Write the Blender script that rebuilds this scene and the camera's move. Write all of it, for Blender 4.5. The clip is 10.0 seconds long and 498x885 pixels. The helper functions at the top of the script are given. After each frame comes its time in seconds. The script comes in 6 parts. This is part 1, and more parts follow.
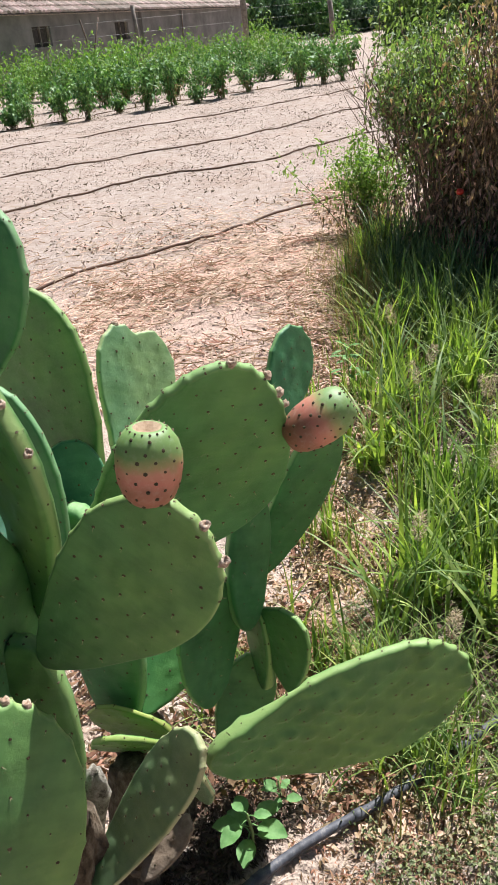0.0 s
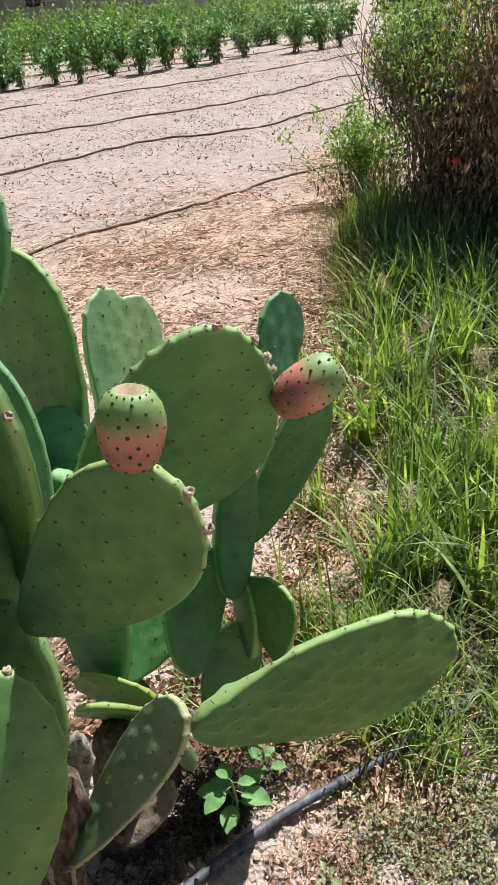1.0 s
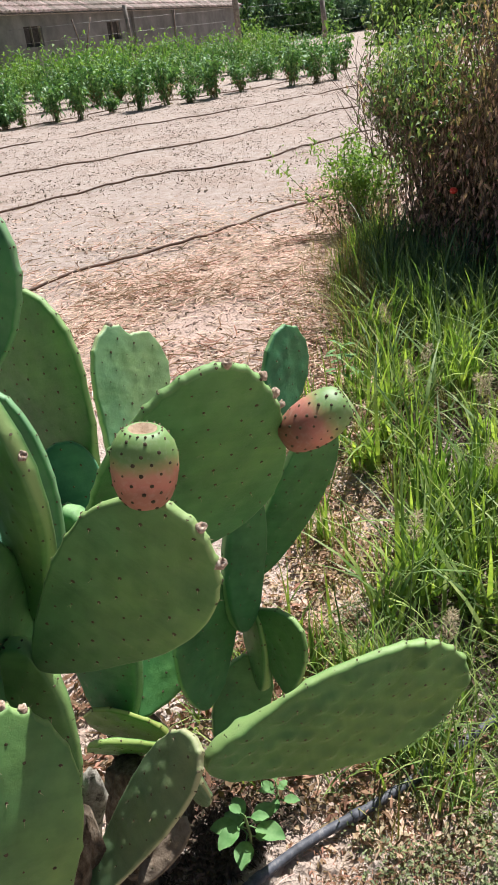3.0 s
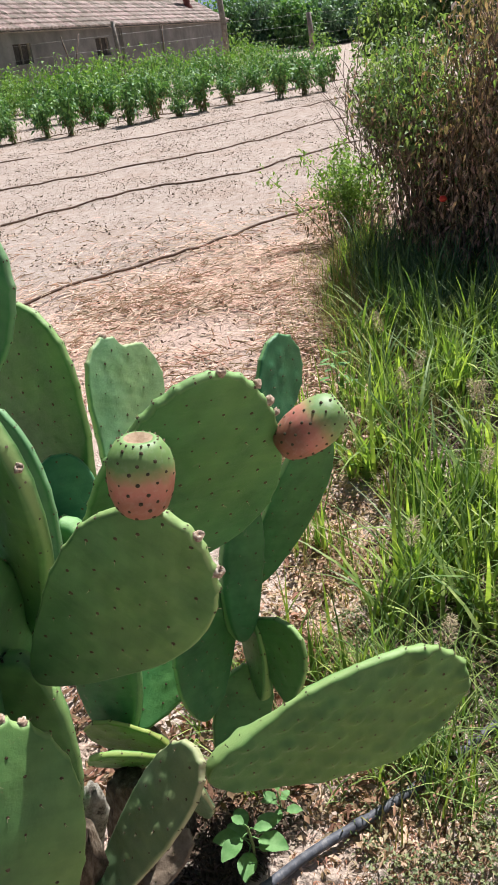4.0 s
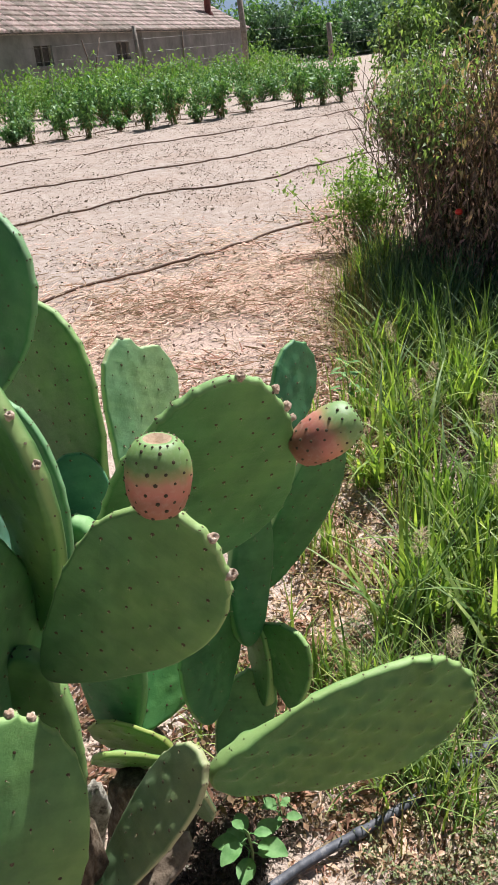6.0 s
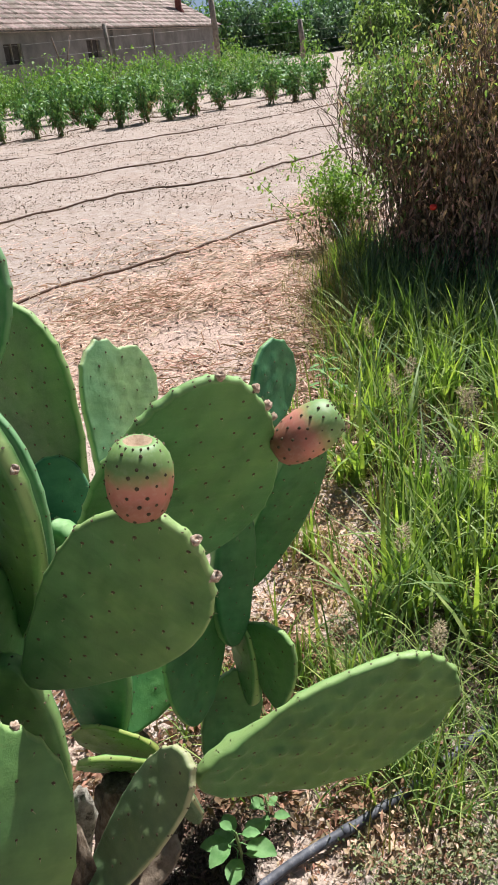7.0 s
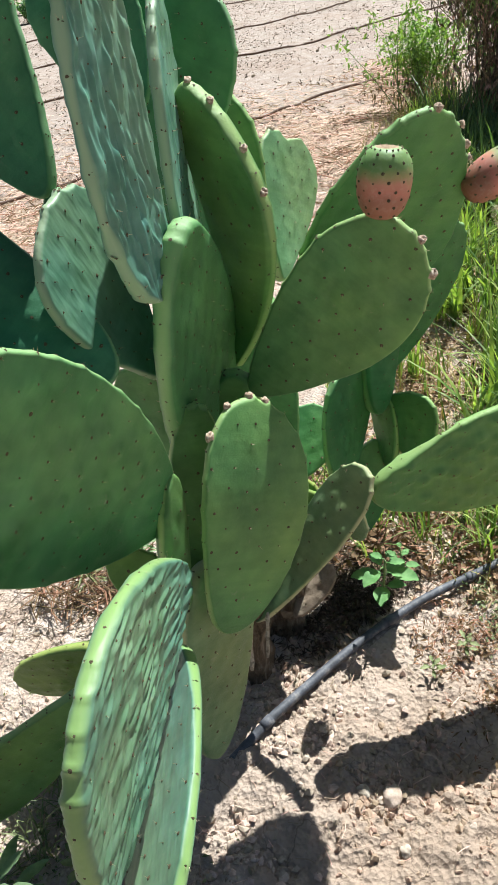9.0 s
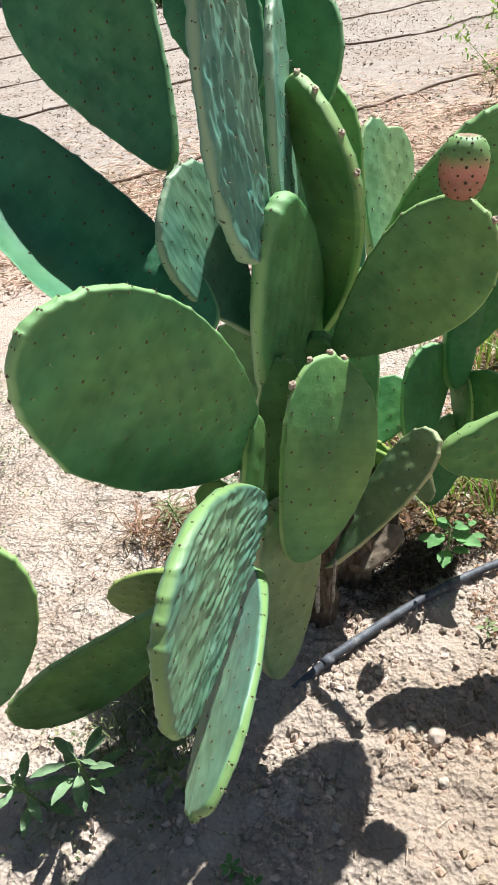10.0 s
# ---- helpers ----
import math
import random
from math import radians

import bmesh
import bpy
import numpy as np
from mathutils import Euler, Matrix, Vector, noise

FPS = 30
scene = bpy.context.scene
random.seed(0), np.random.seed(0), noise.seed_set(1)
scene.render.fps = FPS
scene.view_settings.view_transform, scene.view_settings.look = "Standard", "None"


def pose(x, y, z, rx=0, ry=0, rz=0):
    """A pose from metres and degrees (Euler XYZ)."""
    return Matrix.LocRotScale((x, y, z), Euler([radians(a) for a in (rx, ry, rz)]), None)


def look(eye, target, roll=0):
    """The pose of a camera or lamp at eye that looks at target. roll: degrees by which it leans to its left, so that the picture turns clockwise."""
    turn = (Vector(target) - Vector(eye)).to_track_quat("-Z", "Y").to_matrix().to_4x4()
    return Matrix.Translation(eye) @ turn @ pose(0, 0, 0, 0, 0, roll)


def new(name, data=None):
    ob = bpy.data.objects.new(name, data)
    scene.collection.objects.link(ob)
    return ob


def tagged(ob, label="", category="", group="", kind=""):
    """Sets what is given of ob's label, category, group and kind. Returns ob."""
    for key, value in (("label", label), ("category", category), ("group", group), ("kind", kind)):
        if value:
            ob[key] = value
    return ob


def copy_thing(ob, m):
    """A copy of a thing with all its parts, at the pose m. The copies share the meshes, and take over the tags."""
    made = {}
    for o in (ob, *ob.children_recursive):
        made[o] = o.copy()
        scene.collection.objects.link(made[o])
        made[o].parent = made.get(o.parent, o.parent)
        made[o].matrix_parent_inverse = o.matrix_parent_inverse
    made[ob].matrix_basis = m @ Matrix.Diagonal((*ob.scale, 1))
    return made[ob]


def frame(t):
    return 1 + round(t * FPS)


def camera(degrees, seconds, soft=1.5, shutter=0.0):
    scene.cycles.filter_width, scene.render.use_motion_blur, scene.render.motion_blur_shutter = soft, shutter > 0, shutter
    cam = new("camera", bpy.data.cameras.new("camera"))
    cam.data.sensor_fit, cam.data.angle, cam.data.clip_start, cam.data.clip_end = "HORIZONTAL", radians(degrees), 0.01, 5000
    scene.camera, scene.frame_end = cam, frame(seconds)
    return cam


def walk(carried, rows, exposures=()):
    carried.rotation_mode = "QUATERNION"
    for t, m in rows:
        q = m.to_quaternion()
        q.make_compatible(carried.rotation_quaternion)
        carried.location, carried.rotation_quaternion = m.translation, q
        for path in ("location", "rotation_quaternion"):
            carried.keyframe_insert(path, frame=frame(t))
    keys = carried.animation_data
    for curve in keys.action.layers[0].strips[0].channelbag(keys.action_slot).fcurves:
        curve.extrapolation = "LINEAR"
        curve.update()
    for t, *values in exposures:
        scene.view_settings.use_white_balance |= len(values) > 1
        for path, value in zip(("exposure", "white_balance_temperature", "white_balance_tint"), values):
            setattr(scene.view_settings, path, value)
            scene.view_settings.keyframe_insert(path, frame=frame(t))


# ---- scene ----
cam = camera(36.0, 10.0, soft=0.5)
PATH = [
    (0, (0.181, -0.072, 1.331), (-0.019, 1.67, 0.368), -6.2),
    (0.5, (0.179, -0.059, 1.323), (-0.03, 1.65, 0.305), -5.0),
    (1, (0.185, -0.06, 1.317), (0.003, 1.646, 0.289), -5.3),
    (1.5, (0.181, -0.069, 1.327), (0.004, 1.66, 0.337), -5.8),
    (2, (0.179, -0.06, 1.325), (-0.016, 1.662, 0.327), -5.9),
    (2.5, (0.176, -0.064, 1.327), (-0.021, 1.675, 0.358), -5.7),
    (3, (0.179, -0.067, 1.33), (-0.007, 1.675, 0.365), -6.3),
    (4.3, (0.179, -0.071, 1.327), (0.007, 1.687, 0.389), -7.2),
    (4.5, (0.176, -0.069, 1.326), (0.007, 1.678, 0.368), -7.1),
    (5, (0.174, -0.077, 1.324), (-0.003, 1.664, 0.357), -6.6),
    (5.5, (0.175, -0.083, 1.329), (0.005, 1.666, 0.374), -5.7),
    (5.7, (0.173, -0.082, 1.328), (-0.024, 1.674, 0.391), -5.8),
    (6.8, (0.162, -0.063, 1.338), (0.033, 1.708, 0.418), -4.8),
    (7, (0.166, -0.07, 1.329), (0.032, 1.693, 0.394), -5.8),
    (7.2, (0.154, -0.088, 1.312), (-0.038, 1.664, 0.367), -6.8),
    (7.3, (0.135, -0.073, 1.295), (-0.085, 1.637, 0.281), -6.5),
    (7.5, (0.127, -0.076, 1.275), (-0.172, 1.568, 0.176), -7.2),
    (8, (0.152, -0.092, 1.211), (-0.135, 1.428, -0.057), -11.6),
    (8.5, (0.062, -0.223, 1.229), (-0.145, 1.337, -0.005), -7.7),
    (9, (-0.038, -0.361, 1.255), (-0.296, 1.26, 0.112), -8.0),
    (9.5, (-0.071, -0.416, 1.278), (-0.419, 1.184, 0.129), -7.5),
    (10, (0.002, -0.506, 1.285), (-0.49, 1.062, 0.146), -8.4),
]
walk(cam, [(t, look(eye, target, roll)) for t, eye, target, roll in PATH],
     [(0, 0.62, 6300, 12), (1, 0.53, 6300, 12), (7, 0.53, 6300, 12), (7.5, 0.59, 6270, 10), (8, 0.68, 6230, 8), (8.5, 0.66, 6200, 6), (9, 0.72, 6120, 4), (9.5, 0.84, 6050, 4), (10, 0.75, 6050, 4)])

# ---- light ----
SUN = Vector((0.28, 0.635, 1.0)).normalized()   # towards the sun
world = bpy.data.worlds.new("world")
scene.world = world
world.use_nodes = True
wn = world.node_tree
sky = wn.nodes.new("ShaderNodeTexSky")
sky.sky_type = 'NISHITA'
sky.sun_disc = False
sky.sun_elevation = math.asin(SUN.z)
sky.sun_rotation = math.atan2(SUN.x, SUN.y)
sky.dust_density = 1.5
wn.links.new(sky.outputs[0], wn.nodes["Background"].inputs[0])
wn.nodes["Background"].inputs[1].default_value = 0.038
sun = new("sun", bpy.data.lights.new("sun", 'SUN'))
sun.data.energy = 5.6
sun.data.angle = radians(0.53)
sun.data.color = (1.0, 0.975, 0.94)
sun.matrix_world = look((0, 0, 20), Vector((0, 0, 20)) - SUN)


# ---- helpers for building ----
def empty(name, loc=(0, 0, 0)):
    ob = new(name)
    ob.location = loc
    return ob


def mesh_of(name, verts, faces, material, smooth=True):
    me = bpy.data.meshes.new(name)
    me.from_pydata([tuple(v) for v in verts], [], [tuple(f) for f in faces])
    for m in (material if isinstance(material, (list, tuple)) else [material]):
        me.materials.append(m)
    if smooth:
        me.polygons.foreach_set("use_smooth", [True] * len(me.polygons))
    me.update()
    return me


def part(name, me, parent, label="", m=None):
    """Links a mesh as one object under a thing; m is its pose in the parent's space."""
    ob = new(name, me)
    if parent is not None:
        ob.parent = parent
    if m is not None:
        ob.matrix_basis = m
    return tagged(ob, label=label) if label else ob


def thing(name, me, label, category, m=None, group="", kind=""):
    ob = new(name, me)
    if m is not None:
        ob.matrix_basis = m
    return tagged(ob, label, category, group, kind)


TABLE = np.random.RandomState(3).rand(256, 256)


def vnoise(x, y, scale=1.0, shift=0):
    """Smooth value noise, 0 to 1, of arrays."""
    x, y = np.asarray(x, float) / scale + 37.3 * shift + 500, np.asarray(y, float) / scale + 17.7 * shift + 500
    i, j = np.floor(x).astype(int), np.floor(y).astype(int)
    u, v = x - i, y - j
    u, v = u * u * (3 - 2 * u), v * v * (3 - 2 * v)
    a, b = TABLE[i % 256, j % 256], TABLE[(i + 1) % 256, j % 256]
    c, d = TABLE[i % 256, (j + 1) % 256], TABLE[(i + 1) % 256, (j + 1) % 256]
    return (a * (1 - u) + b * u) * (1 - v) + (c * (1 - u) + d * u) * v


def ground_z(x, y):
    """Height of the soil."""
    x, y = np.asarray(x, float), np.asarray(y, float)
    near = np.exp(-(np.hypot(x, y - 0.6) / 2.2) ** 2)
    z = 0.03 * (vnoise(x, y, 0.55, 1) - 0.5) + 0.018 * (vnoise(x, y, 0.14, 2) - 0.5)
    z += near * (0.018 * (vnoise(x, y, 0.06, 3) - 0.5) + 0.010 * np.maximum(vnoise(x, y, 0.025, 4) - 0.55, 0) * 2)
    far = np.clip((np.hypot(x, y) - 2.2) / 3, 0, 1)
    z += far * (0.025 * (vnoise(x, y, 0.9, 5) - 0.5) + 0.02 * (vnoise(x, y, 0.22, 6) - 0.5))
    # a low rise where the plant stands
    z += 0.025 * np.exp(-(((x + 0.2) / 0.25) ** 2 + ((y - 0.62) / 0.25) ** 2))
    return z * np.clip(60 / (np.hypot(x, y) + 1e-6), 0, 1)


def gz(x, y):
    return float(ground_z(np.array([x]), np.array([y]))[0])


# ---- materials ----
def material(name):
    m = bpy.data.materials.new(name)
    m.use_nodes = True
    return m, m.node_tree, m.node_tree.nodes["Principled BSDF"]


def noise_node(nt, scale, detail=4.0, rough=0.6, coord='Object', stretch=None):
    tc = nt.nodes.new("ShaderNodeTexCoord")
    n = nt.nodes.new("ShaderNodeTexNoise")
    n.inputs["Scale"].default_value = scale
    n.inputs["Detail"].default_value = detail
    n.inputs["Roughness"].default_value = rough
    src = tc.outputs[coord]
    if stretch:
        mp = nt.nodes.new("ShaderNodeMapping")
        mp.inputs["Scale"].default_value = stretch
        nt.links.new(src, mp.inputs[0])
        src = mp.outputs[0]
    nt.links.new(src, n.inputs["Vector"])
    return n


def ramp(nt, src, stops):
    r = nt.nodes.new("ShaderNodeValToRGB")
    el = r.color_ramp.elements
    el[0].position, el[0].color = stops[0][0], (*stops[0][1], 1)
    el[1].position, el[1].color = stops[-1][0], (*stops[-1][1], 1)
    for p, c in stops[1:-1]:
        e = el.new(p)
        e.color = (*c, 1)
    nt.links.new(src, r.inputs[0])
    return r


def mix(nt, a, b, fac, mode='MIX'):
    n = nt.nodes.new("ShaderNodeMix")
    n.data_type, n.blend_type = 'RGBA', mode
    for sock, v in ((n.inputs[0], fac), (n.inputs[6], a), (n.inputs[7], b)):
        if isinstance(v, (int, float)):
            sock.default_value = v
        elif isinstance(v, tuple):
            sock.default_value = (*v, 1)
        else:
            nt.links.new(v, sock)
    return n.outputs[2]


def bump(nt, bsdf, src, strength, distance):
    b = nt.nodes.new("ShaderNodeBump")
    b.inputs["Strength"].default_value = strength
    b.inputs["Distance"].default_value = distance
    nt.links.new(src, b.inputs["Height"])
    nt.links.new(b.outputs[0], bsdf.inputs["Normal"])


def simple(name, stops, scale, rough=0.8, bump_d=0.0, detail=5.0, spec=0.4, coord='Object', stretch=None, vary=0.0, island=0.0):
    """Two-scale mottled material. vary: by object; island: by loose piece."""
    m, nt, b = material(name)
    n = noise_node(nt, scale, detail, 0.65, coord, stretch)
    col = ramp(nt, n.outputs[0], stops).outputs[0]
    n2 = noise_node(nt, scale * 0.17, 2, 0.5, coord)
    col = mix(nt, col, (0.55, 0.5, 0.42), ramp(nt, n2.outputs[0], [(0.35, (0, 0, 0)), (0.75, (0.35,) * 3)]).outputs[0], 'MULTIPLY')
    if vary or island:
        h = nt.nodes.new("ShaderNodeHueSaturation")
        if island:
            r = nt.nodes.new("ShaderNodeNewGeometry").outputs["Random Per Island"]
        else:
            r = nt.nodes.new("ShaderNodeObjectInfo").outputs["Random"]
        mr = nt.nodes.new("ShaderNodeMapRange")
        k = vary or island
        mr.inputs[3].default_value, mr.inputs[4].default_value = 1 - k, 1 + k
        nt.links.new(r, mr.inputs[0])
        nt.links.new(mr.outputs[0], h.inputs["Value"])
        mr2 = nt.nodes.new("ShaderNodeMapRange")
        mr2.inputs[3].default_value, mr2.inputs[4].default_value = 0.5 + k * 0.07, 0.5 - k * 0.05
        nt.links.new(r, mr2.inputs[0])
        nt.links.new(mr2.outputs[0], h.inputs["Hue"])
        nt.links.new(col, h.inputs["Color"])
        col = h.outputs[0]
    nt.links.new(col, b.inputs["Base Color"])
    b.inputs["Roughness"].default_value = rough
    b.inputs["Specular IOR Level"].default_value = spec
    if bump_d:
        bump(nt, b, n.outputs[0], 0.7, bump_d)
    return m


def leafy(name, stops, scale, rough=0.6, through_light=0.25, island=0.35, spec=0.22):
    """Leaf: mottled, varied leaf by leaf, lets some light through."""
    m = simple(name, stops, scale, rough, 0, 3, spec, island=island)
    nt = m.node_tree
    b = nt.nodes["Principled BSDF"]
    col = b.inputs["Base Color"].links[0].from_socket
    tr = nt.nodes.new("ShaderNodeBsdfTranslucent")
    nt.links.new(mix(nt, col, (1.0, 1.15, 0.35), 1.0, 'MULTIPLY'), tr.inputs[0])
    ms = nt.nodes.new("ShaderNodeMixShader")
    ms.inputs[0].default_value = through_light
    nt.links.new(b.outputs[0], ms.inputs[1])
    nt.links.new(tr.outputs[0], ms.inputs[2])
    nt.links.new(ms.outputs[0], nt.nodes["Material Output"].inputs[0])
    return m


def soil_material():
    m, nt, b = material("dry_soil")
    big = noise_node(nt, 0.9, 4, 0.55)
    mid = noise_node(nt, 9.0, 6, 0.7)
    fine = noise_node(nt, 95.0, 6, 0.75)
    crumb = nt.nodes.new("ShaderNodeTexVoronoi")
    crumb.inputs["Scale"].default_value = 110
    tc = nt.nodes.new("ShaderNodeTexCoord")
    nt.links.new(tc.outputs["Object"], crumb.inputs["Vector"])
    col = ramp(nt, mid.outputs[0], [(0.25, (0.42, 0.325, 0.265)), (0.5, (0.555, 0.468, 0.41)), (0.75, (0.69, 0.612, 0.565))]).outputs[0]
    col = mix(nt, col, (0.42, 0.27, 0.18), ramp(nt, big.outputs[0], [(0.5, (0, 0, 0)), (0.72, (0.25,) * 3)]).outputs[0])
    col = mix(nt, col, (0.76, 0.69, 0.63), ramp(nt, fine.outputs[0], [(0.55, (0, 0, 0)), (0.75, (0.5,) * 3)]).outputs[0])
    col = mix(nt, col, (0.16, 0.10, 0.06), ramp(nt, fine.outputs[0], [(0.22, (0.5,) * 3), (0.38, (0, 0, 0))]).outputs[0])
    sep = nt.nodes.new("ShaderNodeSeparateXYZ")
    nt.links.new(tc.outputs["Object"], sep.inputs[0])
    wav = nt.nodes.new("ShaderNodeMath")
    wav.operation = 'MULTIPLY_ADD'
    wav.inputs[1].default_value = 2.2
    nt.links.new(big.outputs[0], wav.inputs[0])
    nt.links.new(sep.outputs[1], wav.inputs[2])
    # multiplies the soil darker from the near ground out to the field
    field_tone = ramp(nt, wav.outputs[0], [(0.0, (0.94, 0.90, 0.855)), (1.0, (0.75, 0.725, 0.70))])
    mrg = nt.nodes.new("ShaderNodeMapRange")
    mrg.inputs[1].default_value, mrg.inputs[2].default_value = 2.2, 4.6
    nt.links.new(wav.outputs[0], mrg.inputs[0])
    nt.links.new(mrg.outputs[0], field_tone.inputs[0])
    col = mix(nt, col, field_tone.outputs[0], 1.0, 'MULTIPLY')
    # reddish dust of rotted straw along the first hose
    cross = nt.nodes.new("ShaderNodeVectorMath")
    cross.operation = 'DOT_PRODUCT'
    cross.inputs[1].default_value = (-0.7071, 0.7071, 0)
    nt.links.new(tc.outputs["Object"], cross.inputs[0])
    wave = nt.nodes.new("ShaderNodeMath")
    wave.operation = 'MULTIPLY_ADD'
    wave.inputs[1].default_value = 0.9
    nt.links.new(big.outputs[0], wave.inputs[0])
    nt.links.new(cross.outputs["Value"], wave.inputs[2])
    span = nt.nodes.new("ShaderNodeMapRange")
    span.inputs[1].default_value, span.inputs[2].default_value = 1.6, 5.6
    nt.links.new(wave.outputs[0], span.inputs[0])
    dusty = ramp(nt, span.outputs[0], [(0.05, (0, 0, 0)), (0.35, (0.55,) * 3), (0.58, (0.6,) * 3), (0.78, (0, 0, 0))])
    col = mix(nt, col, (0.60, 0.43, 0.345), dusty.outputs[0])
    # a rust-coloured stain of another earth
    dist = nt.nodes.new("ShaderNodeVectorMath")
    dist.operation = 'DISTANCE'
    dist.inputs[1].default_value = (0.13, 0.30, 0)
    nt.links.new(tc.outputs["Object"], dist.inputs[0])
    warp = nt.nodes.new("ShaderNodeMath")
    warp.operation = 'MULTIPLY_ADD'
    warp.inputs[1].default_value = 0.16
    nt.links.new(mid.outputs[0], warp.inputs[0])
    nt.links.new(dist.outputs["Value"], warp.inputs[2])
    stain = ramp(nt, warp.outputs[0], [(0.18, (0.85,) * 3), (0.38, (0.55,) * 3), (0.62, (0, 0, 0))])
    col = mix(nt, col, (0.40, 0.30, 0.225), stain.outputs[0])
    # drying cracks
    crack = nt.nodes.new("ShaderNodeTexVoronoi")
    crack.feature = 'DISTANCE_TO_EDGE'
    crack.inputs["Scale"].default_value = 11
    bent = mix(nt, tc.outputs["Object"], mid.outputs["Color"], 0.06, 'ADD')
    nt.links.new(bent, crack.inputs["Vector"])
    thin = ramp(nt, crack.outputs["Distance"], [(0.004, (0.4,) * 3), (0.018, (0, 0, 0))])
    col = mix(nt, col, (0.10, 0.07, 0.05), thin.outputs[0])
    nt.links.new(col, b.inputs["Base Color"])
    b.inputs["Roughness"].default_value = 0.95
    b.inputs["Specular IOR Level"].default_value = 0.15
    add = nt.nodes.new("ShaderNodeMath")
    add.operation = 'ADD'
    nt.links.new(fine.outputs[0], add.inputs[0])
    nt.links.new(crumb.outputs["Distance"], add.inputs[1])
    bump(nt, b, add.outputs[0], 1.0, 0.006)
    return m


def cactus_material(name, dark, light, rim, bloom=0.5, ridges=0.0):
    """Waxy skin: green with a chalky bloom in patches, veined scars, small pits."""
    m, nt, b = material(name)
    n1 = noise_node(nt, 14, 5, 0.6)
    n2 = noise_node(nt, 90, 4, 0.7)
    n3 = noise_node(nt, 5, 2, 0.5)
    col = ramp(nt, n1.outputs[0], [(0.34, tuple(c * 0.9 for c in dark)), (0.66, tuple(c * 1.06 for c in light))]).outputs[0]
    # faint cross bands of growth
    nb = noise_node(nt, 1.0, 3, 0.6, 'Object', (9, 60, 9))
    col = mix(nt, col, (0.80, 0.86, 0.85), ramp(nt, nb.outputs[0], [(0.42, (0.7,) * 3), (0.60, (0, 0, 0))]).outputs[0], 'MULTIPLY')
    col = mix(nt, col, rim, ramp(nt, n3.outputs[0], [(0.45, (0, 0, 0)), (0.8, (bloom,) * 3)]).outputs[0])
    col = mix(nt, col, (0.20, 0.17, 0.08), ramp(nt, n2.outputs[0], [(0.66, (0, 0, 0)), (0.78, (0.45,) * 3)]).outputs[0])
    n4 = noise_node(nt, 24, 9, 0.8)
    col = mix(nt, col, (0.34, 0.34, 0.22), ramp(nt, n4.outputs[0], [(0.62, (0, 0, 0)), (0.70, (0.5,) * 3)]).outputs[0])
    n5 = noise_node(nt, 6, 3, 0.55)
    col = mix(nt, col, (1.30, 1.0, 0.75), ramp(nt, n5.outputs[0], [(0.42, (0, 0, 0)), (0.66, (0.4,) * 3)]).outputs[0], 'MULTIPLY')
    n6 = noise_node(nt, 4.3, 2, 0.5)
    col = mix(nt, col, (0.68, 0.86, 1.05), ramp(nt, n6.outputs[0], [(0.40, (0.9,) * 3), (0.62, (0, 0, 0))]).outputs[0], 'MULTIPLY')
    # a pad's margin: its own paler yellow, plus sunlit-rim brightness painted in
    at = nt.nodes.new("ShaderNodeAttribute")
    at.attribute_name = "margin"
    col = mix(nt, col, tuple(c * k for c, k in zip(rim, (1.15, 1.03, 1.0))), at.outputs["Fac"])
    oi = nt.nodes.new("ShaderNodeObjectInfo")
    h = nt.nodes.new("ShaderNodeHueSaturation")
    mr = nt.nodes.new("ShaderNodeMapRange")
    mr.inputs[3].default_value, mr.inputs[4].default_value = 0.485, 0.515
    nt.links.new(oi.outputs["Random"], mr.inputs[0])
    nt.links.new(mr.outputs[0], h.inputs["Hue"])
    nt.links.new(col, h.inputs["Color"])
    nt.links.new(h.outputs[0], b.inputs["Base Color"])
    rr = ramp(nt, n1.outputs[0], [(0.3, (0.34,) * 3), (0.7, (0.56,) * 3)])
    nt.links.new(rr.outputs[0], b.inputs["Roughness"])
    b.inputs["Specular IOR Level"].default_value = 0.3
    b.inputs["Subsurface Weight"].default_value = 0.08
    b.inputs["Subsurface Radius"].default_value = (0.004, 0.008, 0.002)
    b.inputs["Subsurface Scale"].default_value = 0.6
    if ridges:
        long_ = noise_node(nt, 1.0, 1.5, 0.45, 'Object', (92, 23, 92))
        bump(nt, b, long_.outputs[0], 0.75, ridges)
    else:
        bump(nt, b, n4.outputs[0], 0.5, 0.004)
    return m


SOIL = soil_material()
PAD = cactus_material("cactus_skin", (0.049, 0.175, 0.069), (0.092, 0.266, 0.108), (0.169, 0.362, 0.178), 0.4)
PAD_MID = cactus_material("cactus_skin_mid", (0.059, 0.179, 0.056), (0.110, 0.278, 0.091), (0.208, 0.406, 0.165), 0.35)
PAD_OLIVE = cactus_material("cactus_skin_olive", (0.080, 0.198, 0.051), (0.151, 0.301, 0.084), (0.243, 0.414, 0.152), 0.35)
PAD_LIGHT = cactus_material("cactus_skin_light", (0.115, 0.228, 0.049), (0.175, 0.311, 0.082), (0.230, 0.378, 0.133), 0.4)
PAD_BLUE = cactus_material("cactus_skin_bloomed", (0.10, 0.215, 0.125), (0.18, 0.33, 0.205), (0.26, 0.39, 0.25), 0.75, 0.002)
PAD_PALE = cactus_material("cactus_skin_pale", (0.172, 0.319, 0.118), (0.269, 0.435, 0.185), (0.377, 0.516, 0.266), 0.6)
PAD_RIDGED = cactus_material("cactus_skin_ridged", (0.095, 0.180, 0.108), (0.165, 0.275, 0.170), (0.175, 0.325, 0.115), 0.3, 0.002)
